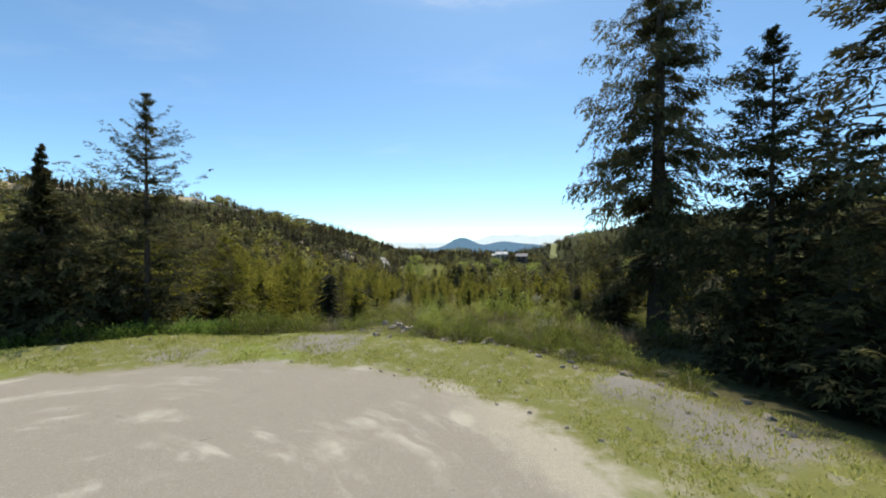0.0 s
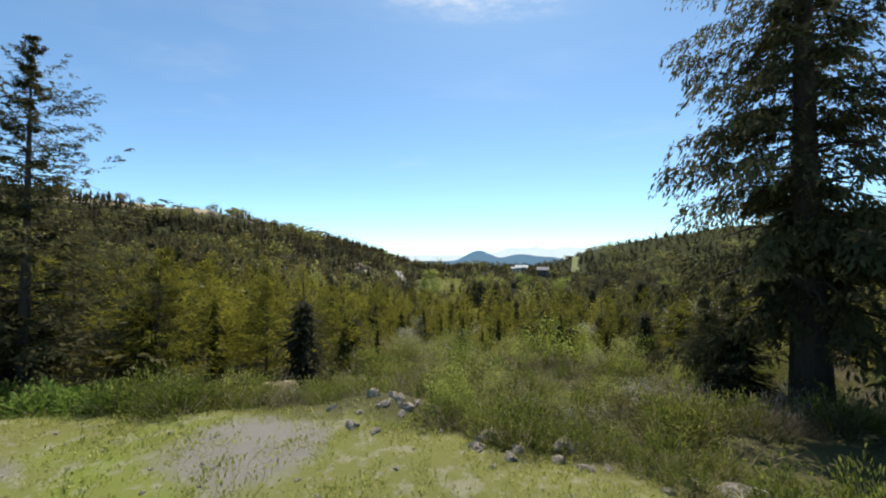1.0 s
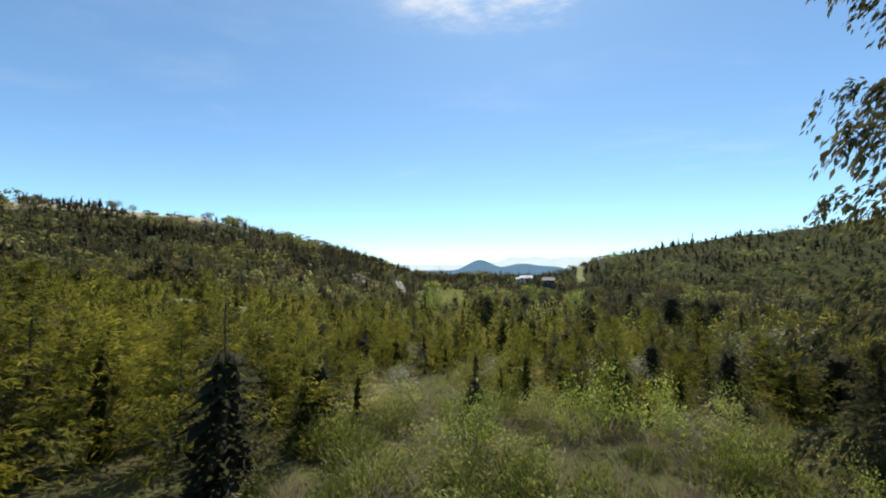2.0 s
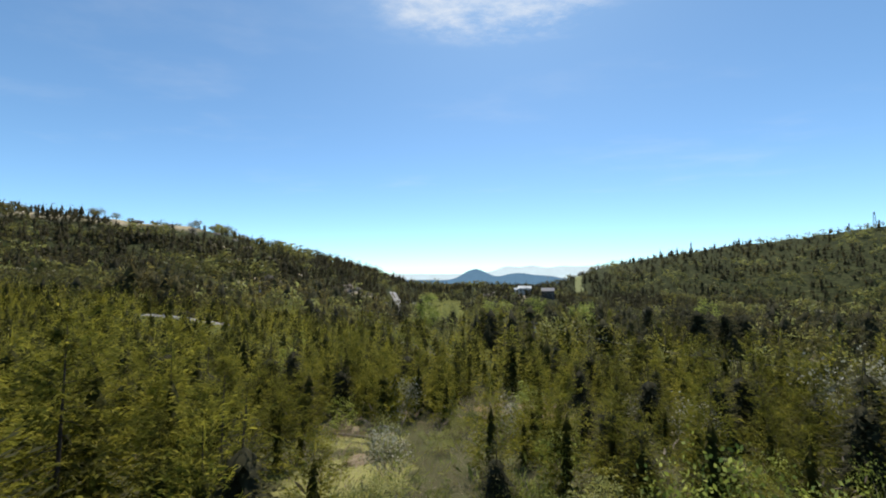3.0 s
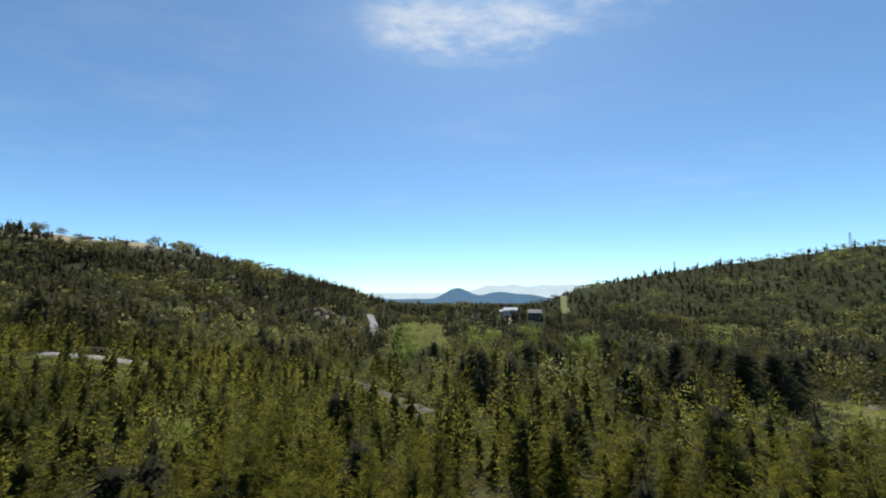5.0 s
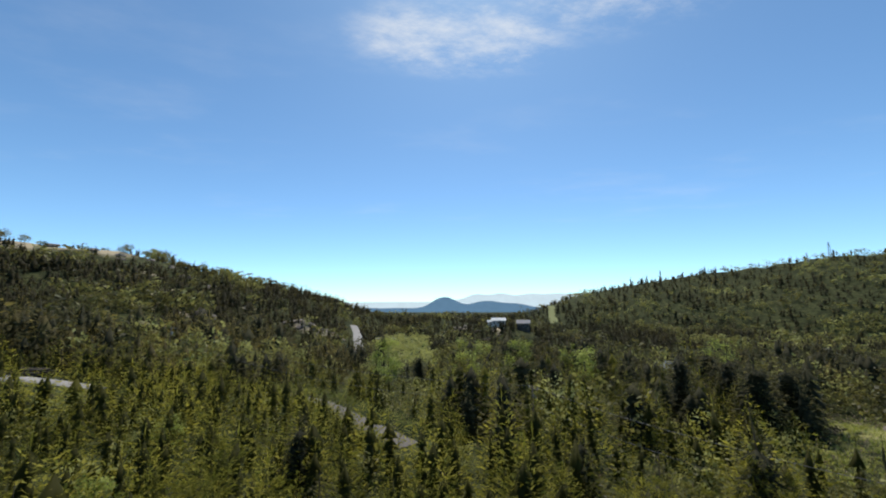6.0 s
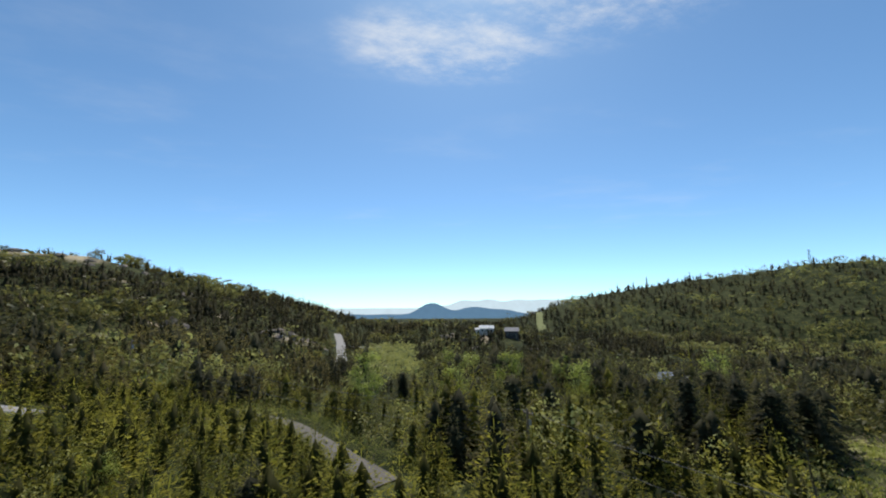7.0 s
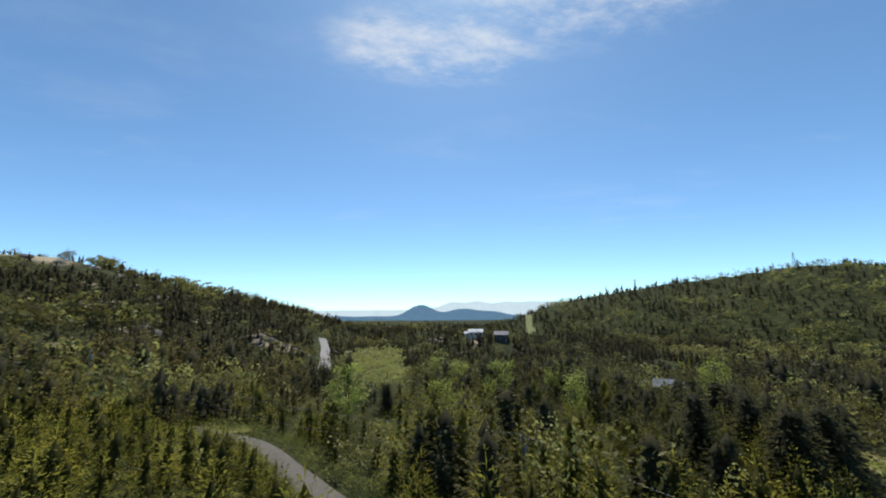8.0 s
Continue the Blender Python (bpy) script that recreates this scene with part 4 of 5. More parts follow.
stuff("brush", WEEDS, np.column_stack([edge, height(edge[:, 0], edge[:, 1]) - 0.05, ug.uniform(0.6, 1.4, len(edge)), ug.integers(0, 4, len(edge)), ug.uniform(0.1, 0.9, len(edge))]), M_BROOM, "green broom growing along the road edges", "brush", 20)
dry = wave(x, y, 6, 73) + g.normal(0, 0.5, len(x)) > np.where(x > -5, -0.15, 0.3)
z = height(x, y)
for sel, mat, label in ((dry, M_DRY, "dry straw-coloured stems and grasses"), (~dry, M_BROOM, "rough green broom and weeds")):
    stuff("brush", LONG, np.column_stack([x, y, z, g.uniform(0.4, 1.5, len(x)), g.integers(0, 5, len(x)), g.uniform(0.0, 0.9, len(x))])[sel], mat, label + " on the slope", "brush", 12)

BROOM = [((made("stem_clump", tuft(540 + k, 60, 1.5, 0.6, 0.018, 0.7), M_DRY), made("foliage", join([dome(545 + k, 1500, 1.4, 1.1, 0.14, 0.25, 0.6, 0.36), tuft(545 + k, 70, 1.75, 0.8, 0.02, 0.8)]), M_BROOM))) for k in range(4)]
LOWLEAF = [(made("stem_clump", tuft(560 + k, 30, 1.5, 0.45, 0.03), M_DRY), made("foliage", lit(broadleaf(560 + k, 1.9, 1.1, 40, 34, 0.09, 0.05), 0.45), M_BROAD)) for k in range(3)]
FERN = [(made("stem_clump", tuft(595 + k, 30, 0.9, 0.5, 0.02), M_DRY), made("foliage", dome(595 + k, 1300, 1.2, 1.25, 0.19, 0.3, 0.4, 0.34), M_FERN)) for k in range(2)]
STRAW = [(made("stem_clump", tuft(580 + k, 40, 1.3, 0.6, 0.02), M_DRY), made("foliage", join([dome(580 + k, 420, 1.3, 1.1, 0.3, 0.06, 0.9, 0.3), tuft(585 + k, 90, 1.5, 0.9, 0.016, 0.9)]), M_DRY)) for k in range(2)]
FRESH = [(made("stem_clump", tuft(565 + k, 30, 1.5, 0.4, 0.03), M_DRY), made("foliage", broadleaf(565 + k, 1.9, 1.05, 36, 30, 0.09, 0.12), M_FRESH)) for k in range(2)]
PALELEAF = [(made("stem_clump", tuft(570 + k, 30, 1.5, 0.5, 0.03), M_DRY), made("foliage", lit(broadleaf(570 + k, 1.9, 1.15, 34, 30, 0.1, 0.1), 0.2), M_SILVER)) for k in range(3)]


def shrub(x, y, size, meshes, label, group, tall=1.0):
    ob = thing("shrub", label, "shrub", group, m=pose(x, y, height1(x, y) - 0.05, 0, 0, (x * 53 + y * 17) % 360))
    ob.scale = (size, size, size * tall)
    part("stem_clump", meshes[0], ob)
    part("foliage", meshes[1], ob)
    return ob


g = np.random.default_rng(91)
for i in range(46):
    a = radians(100 - 2.9 * i * 0.62 + g.uniform(-1, 1))
    d = 24.0 + g.uniform(-0.3, 3.2)
    x, y = LOT[0] + d * math.cos(a), LOT[1] + d * math.sin(a) / 1.1
    if x > 11 or math.hypot(x + 3.6, y - 27.2) < 2.4:
        continue
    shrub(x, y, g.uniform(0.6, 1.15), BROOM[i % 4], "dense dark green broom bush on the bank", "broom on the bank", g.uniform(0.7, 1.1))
for i in range(22):
    x, y = -12 - i * 0.75 + g.uniform(-0.5, 0.5), 26.3 + g.uniform(-0.9, 2.0) - max(0, i - 12) * 0.3
    shrub(x, y, g.uniform(0.8, 1.3), (BROOM + FERN + FERN)[i % 8], "dense bright green bush on the bank" if i % 8 > 3 else "dense dark green broom bush on the bank", "broom on the bank", g.uniform(0.75, 1.05))
for i in range(150):
    x, y = g.uniform(-9, 17) if i % 4 else g.uniform(17, 27), g.uniform(27.5, 46)
    if math.hypot(x + 3.6, y - 28.2) < 3:
        continue
    if i % 3 == 1:
        shrub(x, y, g.uniform(0.6, 1.2), STRAW[i % 2], "dry straw-coloured bush on the brushy slope", "dry bushes on the slope")
    else:
        shrub(x, y, g.uniform(0.6, 1.45), (BROOM + LOWLEAF[:1])[i % 5], "loose olive broom bush on the brushy slope", "broom on the slope")
for i in range(34):
    x, y = g.uniform(-8, 9), g.uniform(43, 63)
    if open_brush(np.array([x]), np.array([y]))[0] and math.hypot(x + 9, y - 57.5) > 3 and math.hypot(x - 4.3, y - 67) > 4:
        shrub(x, y, g.uniform(0.5, 1.2), (LOWLEAF + BROOM)[i % 7], "leafy green shrub among grass and dry stems", "shrubs in the clearings")
for i, (x, y, k) in enumerate(((-1.0, 26.4, 0.85), (-0.6, 27.0, 0.7), (6.3, 42, 1.7), (4.6, 41, 1.2), (8.4, 40.5, 1.5), (-1, 38.5, 1.5), (-0.2, 39.5, 1.0), (1.6, 36, 0.9), (10.5, 37, 1.0), (12.5, 34, 0.8), (12, 47, 1.0), (-11, 59, 1.1), (2, 59, 1.0), (16, 46, 1.1), (3.2, 49, 1.2))):
    shrub(x, y, k, FRESH[i % 2], "light yellow-green leafy shrub among dry stems", "leafy shrubs on the slope", 1.3)
for i, (x, y, k) in enumerate(((8.6, 30.8, 0.85), (3.5, 26.5, 0.6), (-7, 62.5, 1.5), (10, 41, 0.8), (5.5, 27.5, 0.6), (14, 56, 1.4), (24, 56, 2.4), (27.5, 57, 2.6), (30.5, 59, 2.2), (12.5, 61, 1.3), (1.5, 57, 1.3), (-5.7, 49.8, 1.15), (-15, 29.5, 0.7))):
    shrub(x, y, k, PALELEAF[i % 3], "grey-green shrub with pale glinting leaves", "pale shrubs on the slope", 1.25)


def rock_mesh(seed, material, rough=0.35, sub=2):
    bm = bmesh.new()
    bmesh.ops.create_icosphere(bm, subdivisions=sub, radius=1.0)
    o = Vector((seed * 3.7, seed * 1.3, seed * 2.1))
    for v in bm.verts:
        n = noise.noise(v.co * 0.9 + o) * rough * 1.6 + noise.noise(v.co * 2.6 + o) * rough * 0.5
        v.co *= 1 + n
        for axis in (Vector((0.8, 0.3, 0.5)), Vector((-0.6, 0.7, 0.4)), Vector((0.1, -0.9, 0.45)), Vector((0, 0.1, 1))):
            axis = axis.normalized()
            over = v.co.dot(axis) - 0.6
            if over > 0:
                v.co -= axis * over * 0.85
    me = bpy.data.meshes.new("rock")
    bm.to_mesh(me)
    bm.free()
    me.materials.append(material)
    return me


ROCKS = [rock_mesh(k, M_ROCK, 0.75, 2) for k in range(6)]
CRAGS = [rock_mesh(20 + k, M_OUTCROP, 0.5, 3) for k in range(4)]


def boulder(x, y, size, flat, mesh, name, label, group, sink=0.25):
    ob = new(name, mesh)
    ob.matrix_basis = pose(x, y, height1(x, y) + size * flat * (0.6 - sink), g.uniform(-15, 15), g.uniform(-15, 15), g.uniform(0, 360))
    ob.scale = (size, size * g.uniform(0.7, 1.0), size * flat)
    return tagged(ob, label, "rock", group)


for x, y, k in ((-4.1, 26.9, 0.36), (-3.4, 26.2, 0.22), (-3.0, 26.6, 0.27), (-2.6, 26.1, 0.24), (-3.7, 26.0, 0.17), (-2.2, 26.6, 0.22), (-2.9, 26.2, 0.15), (-3.3, 26.9, 0.2), (0.6, 24.6, 0.42), (1.2, 24.9, 0.35), (2.9, 23.8, 0.55), (3.6, 24.2, 0.35), (7.0, 21.6, 0.55), (8.2, 20.9, 0.45), (6.0, 22.3, 0.35), (9.4, 19.6, 0.5), (10.6, 18.4, 0.35)):
    boulder(x, y, k, 0.7, ROCKS[int(g.integers(0, 6))], "rock", "pale grey angular granite boulder on the bank", "boulders along the bank")
for i in range(42):
    a = radians(g.uniform(18, 82))
    d = g.uniform(22.0, 24.4)
    boulder(LOT[0] + d * math.cos(a), LOT[1] + d * math.sin(a) / 1.1, g.uniform(0.1, 0.34), 0.7, ROCKS[i % 6], "rock", "small broken grey rock on the bank", "broken rocks along the bank")
for i in range(40):
    a = radians(g.uniform(20, 115))
    d = g.uniform(15.0, 21.5)
    boulder(LOT[0] + d * math.cos(a), LOT[1] + d * math.sin(a) / 1.1, g.uniform(0.05, 0.13), 0.6, ROCKS[i % 6], "stone", "small pale stone lying in the verge", "stones in the verge")
for x, y, k, f in ((4.0, 67.5, 0.9, 0.25), (5.8, 70, 0.7, 0.25), (2.6, 69, 0.6, 0.25), (-10.4, 58.5, 1.2, 0.25), (-9.2, 59.6, 0.8, 0.3), (-7.2, 66, 0.8, 0.25), (-10.4, 31.2, 1.3, 0.8), (-8.0, 52.5, 1.3, 0.2)):
    m = rock_mesh(int(x * 7 + 200), M_SOIL, 0.6, 3)
    boulder(x, y, k, f, m, "soil_mound", "bare orange-brown mound of soil on the slope", "soil mounds", 0.35)


# ---- outcrops on the hills ----
for x, y, k in ((-49, 227, 3.0), (-54, 226, 3.6), (-60, 228, 3.0), (-46, 236, 2.6), (-50, 240, 3.0), (-64, 225, 2.6), (-50, 258, 2.6), (-57, 222, 2.0), (-44, 246, 2.4), (-96, 214, 5.0), (-91, 209, 3.5), (-101, 219, 4.0), (-205, 288, 3.2), (-190, 290, 2.6), (-222, 280, 3.6), (-176, 296, 2.8), (-238, 270, 3.0), (-160, 292, 3.0), (-198, 276, 2.4), (-183, 282, 2.2), (-120, 262, 4.0), (-140, 275, 4.0), (20, 292, 4.0), (26, 296, 3.0), (30, 278, 3.5), (66, 262, 3.0), (33, 262, 2.5), (-74, 150, 2.6), (-66, 142, 2.2), (52, 168, 3.0), (66, 104, 1.1), (70, 110, 1.0)):
    boulder(x, y, k, 0.42, CRAGS[int(g.integers(0, 4))], "rock_outcrop", "weathered tan rock outcrop among trees", "outcrops", 0.3)
open_grass = [tuft(590 + k, 26, 0.8, 1.2, 0.16, 0.5) for k in range(3)]
x, y, gg = patchy(5200, -75, 90, 84, 138, lambda x, y, g: open_brush(x, y) & off_road(x, y, 0.3) & (np.abs(x) > 18), 95)
stuff("grass", open_grass, np.column_stack([x, y, height(x, y), gg.uniform(0.4, 1.0, len(x)), gg.integers(0, 3, len(x)), gg.uniform(0.3, 0.8, len(x))]), M_GRASS, "pale grass in a clearing between trees", "grass", 13)


# ---- houses ----
def plain(name, colour, rough=0.7, metal=0.0, spec=0.4, vary=0.12, scale=3.0):
    k = Mat(name)
    n = k.noise(scale, 5.0, 0.65)
    lo = tuple(c * (1 - vary) for c in colour)
    hi = tuple(min(1.0, c * (1 + vary)) for c in colour)
    return k.done(k.mix(n, lo, hi), rough, metal, spec)


M_DARKWALL = plain("dark_cladding", (0.06, 0.05, 0.045))
M_PALEWALL = plain("pale_cladding", (0.5, 0.48, 0.44))
M_METALROOF = plain("pale_metal_roof", (0.17, 0.19, 0.22), 0.75, 0.0, 0.3)
M_WHITEROOF = plain("white_roof", (0.5, 0.51, 0.51), 0.7)
M_SLATE = plain("slate_roof", (0.13, 0.135, 0.15), 0.7)
M_GLASS = plain("window_glass", (0.03, 0.035, 0.04), 0.08, 0.0, 0.9)
M_WOOD = plain("weathered_wood", (0.2, 0.16, 0.12), 0.9, 0.0, 0.2, 0.4, 6.0)
M_STEEL = plain("galvanised_steel", (0.34, 0.36, 0.38), 0.5, 0.8, 0.5)
M_WIRE = plain("wire", (0.12, 0.12, 0.12), 0.6, 0.3)


def box_mesh(name, size, at, material, bevel=0.0):
    bm = bmesh.new()
    bmesh.ops.create_cube(bm, size=1.0, matrix=Matrix.Translation(at) @ Matrix.Diagonal((*size, 1)))
    if bevel:
        bmesh.ops.bevel(bm, geom=bm.edges[:], offset=bevel, segments=1, affect="EDGES")
    me = bpy.data.meshes.new(name)
    bm.to_mesh(me)
    bm.free()
    me.materials.append(material)
    return me


def gable_mesh(width, depth, eave, rise, over, thick, material, at=(0, 0)):
    """A gable roof with real thickness, its ridge along x."""
    bm = bmesh.new()
    w, d = width / 2 + over, depth / 2 + over
    low = eave - over * rise / (depth / 2)
    section = [(-d, low), (0, eave + rise), (d, low), (d, low - thick), (0, eave + rise - thick), (-d, low - thick)]
    ends = [[bm.verts.new((at[0] + sx * w, at[1] + y, z)) for y, z in section] for sx in (-1, 1)]
    for i in range(6):
        j = (i + 1) % 6
        bm.faces.new((ends[0][i], ends[0][j], ends[1][j], ends[1][i]))
    for e in ends:
        bm.faces.new((e[0], e[1], e[4], e[5]))
        bm.faces.new((e[1], e[2], e[3], e[4]))
    bmesh.ops.recalc_face_normals(bm, faces=bm.faces[:])
    me = bpy.data.meshes.new("roof")
    bm.to_mesh(me)
    bm.free()
    me.materials.append(material)
    return me


def wall_mesh(width, depth, eave, rise, material, at=(0, 0)):
    bm = bmesh.new()
    w, d = width / 2, depth / 2
    section = [(-d, -1.5), (-d, eave), (0, eave + rise), (d, eave), (d, -1.5)]
    ends = [[bm.verts.new((at[0] + sx * w, at[1] + y, z)) for y, z in section] for sx in (-1, 1)]
    for i in range(5):
        j = (i + 1) % 5
        bm.faces.new((ends[0][i], ends[0][j], ends[1][j], ends[1][i]))
    for e in ends:
        bm.faces.new(e)
    bmesh.ops.recalc_face_normals(bm, faces=bm.faces[:])
    me = bpy.data.meshes.new("wall")
    bm.to_mesh(me)
    bm.free()
    me.materials.append(material)
    return me


def house(x, y, z, turn, wings, wall_material, roof_material, label):
    """wings: rows of width, depth, eave, rise, x, y; each has a wall, a roof, windows in frames and the first a door."""
    ob = thing("house", label, "house", "houses in the valley", m=pose(x, y, z, 0, 0, turn))
    for i, (w, d, e, r, ox, oy) in enumerate(wings):
        part("wall", wall_mesh(w, d, e, r, wall_material, (ox, oy)), ob)
        part("roof", gable_mesh(w, d, e + 0.1, r, 0.45, 0.18, roof_material, (ox, oy)), ob)
        n = max(1, int(w // 2.6))
        for k in range(n):
            cx = ox - w / 2 + w * (k + 0.5) / n
            win = part("window", box_mesh("window", (1.3, 0.08, 1.2), (cx, oy - d / 2 - 0.03, e * 0.58), M_PALEWALL), ob)
            part("pane", box_mesh("pane", (1.1, 0.04, 1.0), (cx, oy - d / 2 - 0.08, e * 0.58), M_GLASS), win)
        if i == 0:
            part("door", box_mesh("door", (0.95, 0.08, 2.05), (ox + w * 0.36, oy - d / 2 - 0.04, 1.03), M_WOOD), ob)
    return ob


house(77, 168, height1(77, 168), -30, ((5.2, 6.0, 3.0, 1.6, 0, 0), (3.4, 4.6, 2.9, 0.9, -4.3, 0.5), (3.2, 4.6, 2.9, 0.9, 4.2, 0.5)), M_DARKWALL, M_METALROOF, "low dark house with grey metal roofs among trees")
house(46, 297, height1(46, 297) + 0.3, -8, ((8.5, 6.5, 3.6, 1.5, 0, 0), (3.5, 4.5, 2.8, 0.8, -5.2, -0.6)), M_PALEWALL, M_WHITEROOF, "pale house with a white roof on a knoll")
house(61, 292, height1(61, 292) + 0.3, -16, ((8.0, 7.0, 4.4, 1.9, 0, 0),), M_DARKWALL, M_SLATE, "dark wooden house with slate roof on a knoll")
house(58.5, 204, height1(58.5, 204), 12, ((3.2, 3.2, 2.2, 0.6, 0, 0),), M_PALEWALL, M_WHITEROOF, "small white shed between trees")


# ---- power line ----
def bar(a, b, r, sides=5, r1=None):
    return stem([a, b], [r, r if r1 is None else r1], sides)


def quads_mesh(name, chunks, material):
    v, q, t = join(chunks)
    return mesh_np(name, v, q, material)


def power_pole(x, y, top, turn):
    z = height1(x, y)
    h = top - z
    ob = thing("utility_pole", "weathered wooden utility pole carrying wires", "utility pole", "utility poles", m=pose(x, y, z, 0, 0, turn))
    part("pole", quads_mesh("pole", [bar((0, 0, -0.6), (0, 0, h), 0.16, 10, 0.11)], M_WOOD), ob)
    part("crossarm", box_mesh("crossarm", (0.11, 1.7, 0.13), (0.14, 0, h - 0.45), M_WOOD, 0.01), ob)
    for side in (-0.75, 0.75):
        part("insulator", quads_mesh("insulator", [bar((0.14, side, h - 0.4), (0.14, side, h - 0.2), 0.06, 8, 0.04)], M_STEEL), ob)
    part("transformer_box", quads_mesh("transformer_box", [bar((0.3, 0, h - 2.1), (0.3, 0, h - 1.2), 0.22, 10)], M_STEEL), ob)
    return ob


POLES = ((-66, 150, 4.0), (12, 99, -0.9), (34, 66, -1.6))
for x, y, top in POLES:
    power_pole(x, y, top, 25)
for (x0, y0, z0), (x1, y1, z1) in zip(POLES, POLES[1:]):
    for drop, side in ((0.25, 0.7), (2.4, 0.0)):
        f = np.linspace(0, 1, 17)
        ln = math.hypot(x1 - x0, y1 - y0)
        pts = np.column_stack([x0 + f * (x1 - x0) + 0.3 * side, y0 + f * (y1 - y0) + side, z0 + f * (z1 - z0) - drop - 0.028 * ln * 4 * f * (1 - f)])
        wire = quads_mesh("power_wire", [stem(pts, [0.022] * 17, 4)], M_WIRE)
        tagged(new("power_wire", wire), "thin grey power wire strung between poles", "wire", "power wires")


def pylon(x, y, h, w):
    """A lattice mast: four legs that close in, cross bracing and two pairs of arms."""
    z = height1(x, y) - 0.5
    ob = thing("pylon", "grey steel lattice pylon on the wooded ridge", "pylon", "pylons", m=pose(x, y, z, 0, 0, 40))
    for sx, sy in ((-1, -1), (1, -1), (1, 1), (-1, 1)):
        part("leg", quads_mesh("leg", [bar((sx * w / 2, sy * w / 2, 0), (sx * w * 0.14, sy * w * 0.14, h), 0.16, 5)], M_STEEL), ob)
    n = 7
    for i in range(n):
        a, b = i / n, (i + 1) / n
        wa, wb = w / 2 * (1 - 0.72 * a), w / 2 * (1 - 0.72 * b)
        bits = []
        for (sx, sy), (tx, ty) in (((-1, -1), (1, -1)), ((1, -1), (1, 1)), ((1, 1), (-1, 1)), ((-1, 1), (-1, -1))):
            bits += [bar((sx * wa, sy * wa, a * h), (tx * wb, ty * wb, b * h), 0.08, 4), bar((tx * wa, ty * wa, a * h), (sx * wb, sy * wb, b * h), 0.08, 4)]
        part("bracing", quads_mesh("bracing", bits, M_STEEL), ob)
    for f, reach in ((0.98, 1.0 * w), (0.86, 1.35 * w)):
        part("crossarm", quads_mesh("crossarm", [bar((-reach, 0, f * h), (reach, 0, f * h), 0.16, 5), bar((-reach, 0, f * h), (0, 0, f * h + 1.2), 0.08, 4), bar((reach, 0, f * h), (0, 0, f * h + 1.2), 0.08, 4)], M_STEEL), ob)
    return ob


pylon(399, 402, 15.5, 2.8)
pylon(379, 406, 10, 2.0)
pylon(260, 458, 13, 1.8)


# ---- stacked logs beside the pale track ----
pile = thing("log_pile", "dark pile of felled logs beside a pale track", "log pile", m=pose(-72.5, 123.5, height1(-72.5, 123.5), 0, 0, -6))
g = np.random.default_rng(33)
for row, count in ((0, 7), (1, 6), (2, 4)):
    for i in range(count):
        y, z = (i - count / 2) * 0.55, 0.25 + row * 0.46
        part("log", quads_mesh("log", [bar((-3 + g.uniform(-0.5, 0.5), y, z), (3 + g.uniform(-0.6, 0.6), y + g.uniform(-0.15, 0.15), z), 0.27, 8, 0.22)], M_BARK), pile)
for i, (x, y, k) in enumerate(((3.0, 65.5, 3.5), (6.5, 69.0, 4.0), (-9.5, 56.6, 3.0), (-18.8, 57, 2.5))):
    lg = new("fallen_log", quads_mesh("fallen_log", [bar((-k / 2, 0, 0.1), (k / 2, 0.3, 0.16), 0.11, 7, 0.06)], M_WOOD))
    lg.matrix_basis = pose(x, y, height1(x, y) + (0.55 if i < 2 else 0.25), 0, 4, 35 + 60 * i)
    tagged(lg, "bleached fallen branch lying on the slope", "log", "fallen branches")


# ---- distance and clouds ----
# self-lit colour for far land; the haze over it is put into the colour
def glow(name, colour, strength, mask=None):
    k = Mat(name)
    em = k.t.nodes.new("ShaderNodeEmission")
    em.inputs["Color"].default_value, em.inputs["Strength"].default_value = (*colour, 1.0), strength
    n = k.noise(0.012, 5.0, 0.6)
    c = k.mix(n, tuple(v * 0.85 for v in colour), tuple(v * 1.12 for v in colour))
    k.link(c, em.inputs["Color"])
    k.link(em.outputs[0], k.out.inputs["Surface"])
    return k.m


def far_hills(name, y, x0, x1, profile, depth, material, label, base=-140.0):
    """A distant range as a sheet of land that rises to a crest and falls away behind it."""
    xs, ys = np.linspace(x0, x1, 260), np.linspace(0, 1, 9)
    top = profile(xs)
    v = np.stack([np.column_stack([xs, np.full(260, y + depth * f), base + (top - base) * math.sin(min(1, f * 1.25) * 1.5708) ** 1.2]) for f in ys]).reshape(-1, 3)
    a = np.arange(8)[:, None] * 260 + np.arange(259)[None]
    me = mesh_np(name, v, np.stack([a, a + 1, a + 261, a + 260], -1).reshape(-1, 4), material)
    return tagged(new(name, me), label, "distance", kind="structure")


def bump(x, c, w, h):
    return h * np.exp(-np.abs((x - c) / w) ** 2.2)


# both ranges glow in the pale blue that haze gives them
far_hills("backdrop_mountains", 4550, -1400, 3600, lambda x: 40 + 95 * smooth(x, 0, 900) + 22 * wave(x, 0 * x, 420, 5) * smooth(x, 0, 700), 200, glow("mountain_haze_glow", (0.64, 0.81, 0.92), 1.0), "pale blue mountains far across the water")
far_hills("backdrop_hills", 4050, -1800, 3000, lambda x: -28 + 5 * wave(x, 0 * x, 300, 6) + bump(x, 190, 150, 105) + bump(x, 330, 120, 30) + bump(x, 660, 210, 72) + bump(x, 980, 200, 40), 220, glow("hill_haze_glow", (0.12, 0.235, 0.37), 1.0), "hazy blue wooded hills in the distance")


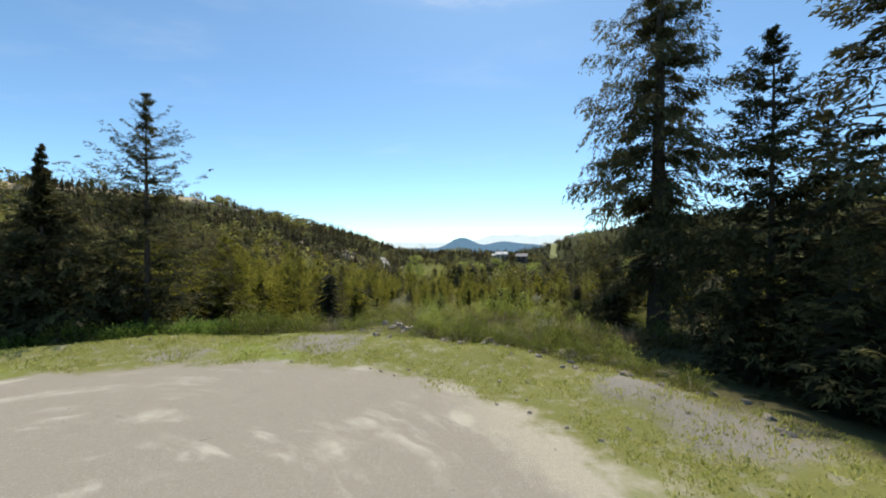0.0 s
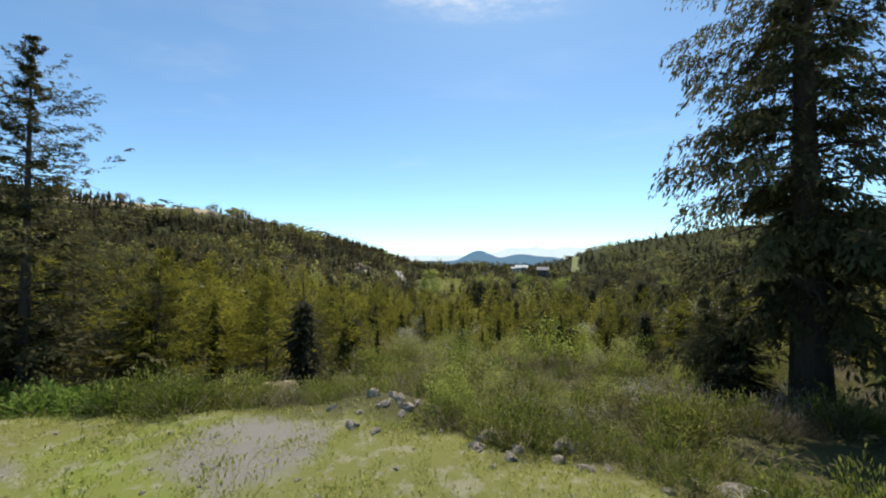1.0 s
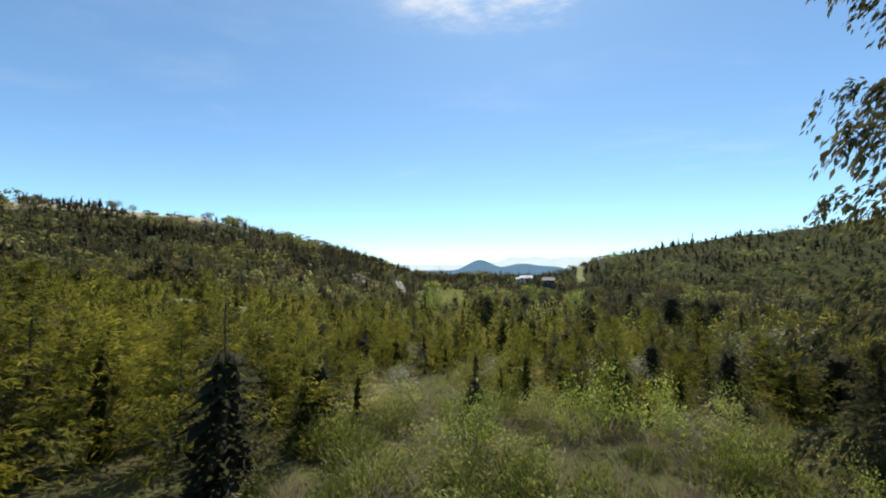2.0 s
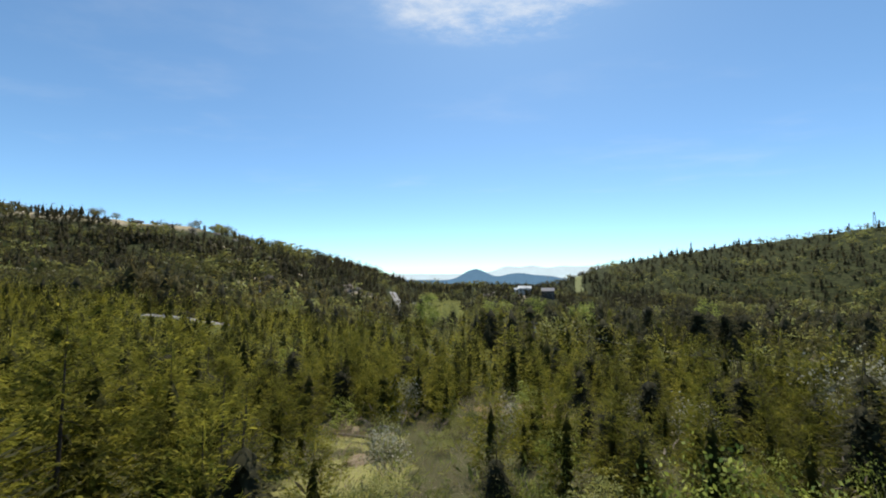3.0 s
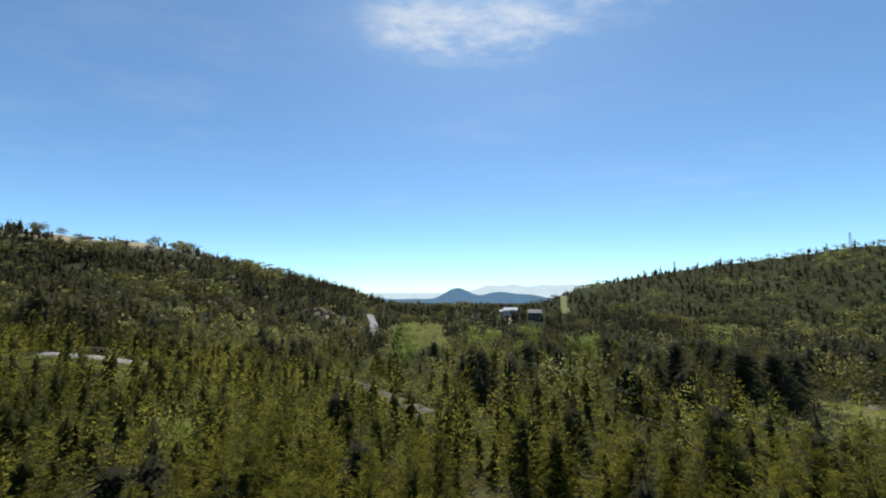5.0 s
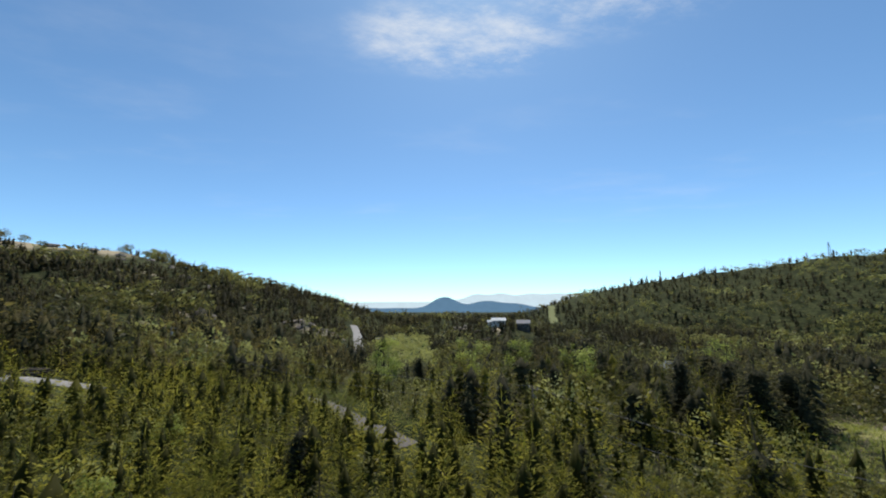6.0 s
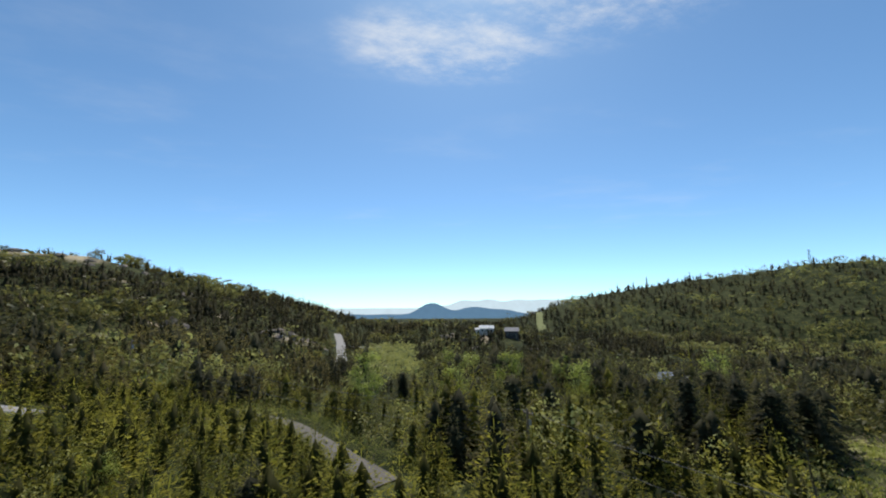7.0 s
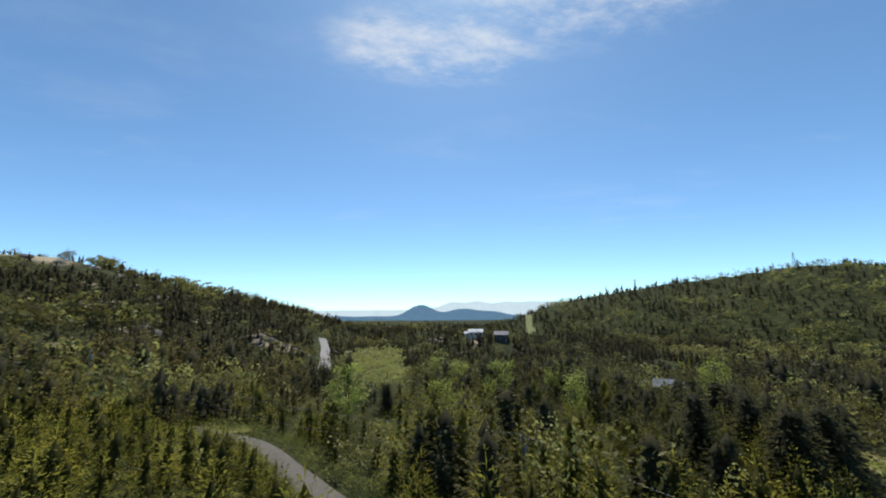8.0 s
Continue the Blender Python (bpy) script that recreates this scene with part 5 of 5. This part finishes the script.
def cloud_material():
    k = Mat("thin_cloud")
    mp = k.t.nodes.new("ShaderNodeMapping")
    mp.inputs["Rotation"].default_value = (0, 0, radians(-25))
    mp.inputs["Scale"].default_value = (0.6, 1.0, 1.0)
    k.link(k.coord, mp.inputs[0])
    n = k.noise(0.0045, 12.0, 0.68, mp.outputs[0])
    wisps = k.noise(0.0016, 7.0, 0.6, mp.outputs[0])
    sep = k.t.nodes.new("ShaderNodeSeparateXYZ")
    k.link(k.coord, sep.inputs[0])
    def oval(cx, cy, rx, ry):
        a = k.math("DIVIDE", k.math("SUBTRACT", sep.outputs[0], cx), rx)
        b = k.math("DIVIDE", k.math("SUBTRACT", sep.outputs[1], cy), ry)
        return k.math("SUBTRACT", 1.0, k.math("SQRT", k.math("ADD", k.math("MULTIPLY", a, a), k.math("MULTIPLY", b, b))))
    core = k.math("MAXIMUM", oval(540, 1010, 620, 380), oval(130, 1350, 560, 300))
    body = k.math("MULTIPLY", k.step(k.math("ADD", n, k.math("MULTIPLY", core, 0.22)), 0.48, 0.84), k.step(core, 0.0, 0.6))
    thin = k.math("MULTIPLY", k.step(wisps, 0.5, 0.85), 0.12)
    cover = k.math("ADD", k.math("MULTIPLY", body, 0.72), thin, True)
    # sunlight in the cloud is put in as emission
    em = k.t.nodes.new("ShaderNodeEmission")
    em.inputs["Color"].default_value, em.inputs["Strength"].default_value = (0.92, 0.96, 1.0, 1.0), 0.95
    clear_air = k.t.nodes.new("ShaderNodeBsdfTransparent")
    mx = k.t.nodes.new("ShaderNodeMixShader")
    k.link(cover, mx.inputs[0])
    k.link(clear_air.outputs[0], mx.inputs[1])
    k.link(em.outputs[0], mx.inputs[2])
    k.link(mx.outputs[0], k.out.inputs["Surface"])
    return k.m


cx, cy = np.meshgrid(np.linspace(-3000, 3500, 14), np.linspace(200, 4500, 10))
cv = np.stack([cx, cy, 1000 + 0 * cx], -1).reshape(-1, 3)
a = np.arange(9)[:, None] * 14 + np.arange(13)[None]
cloud = new("backdrop_cloud", mesh_np("backdrop_cloud", cv, np.stack([a, a + 1, a + 15, a + 14], -1).reshape(-1, 4), cloud_material()))
cloud.visible_shadow = False
tagged(cloud, "thin white clouds in a clear blue sky", "cloud", kind="structure")
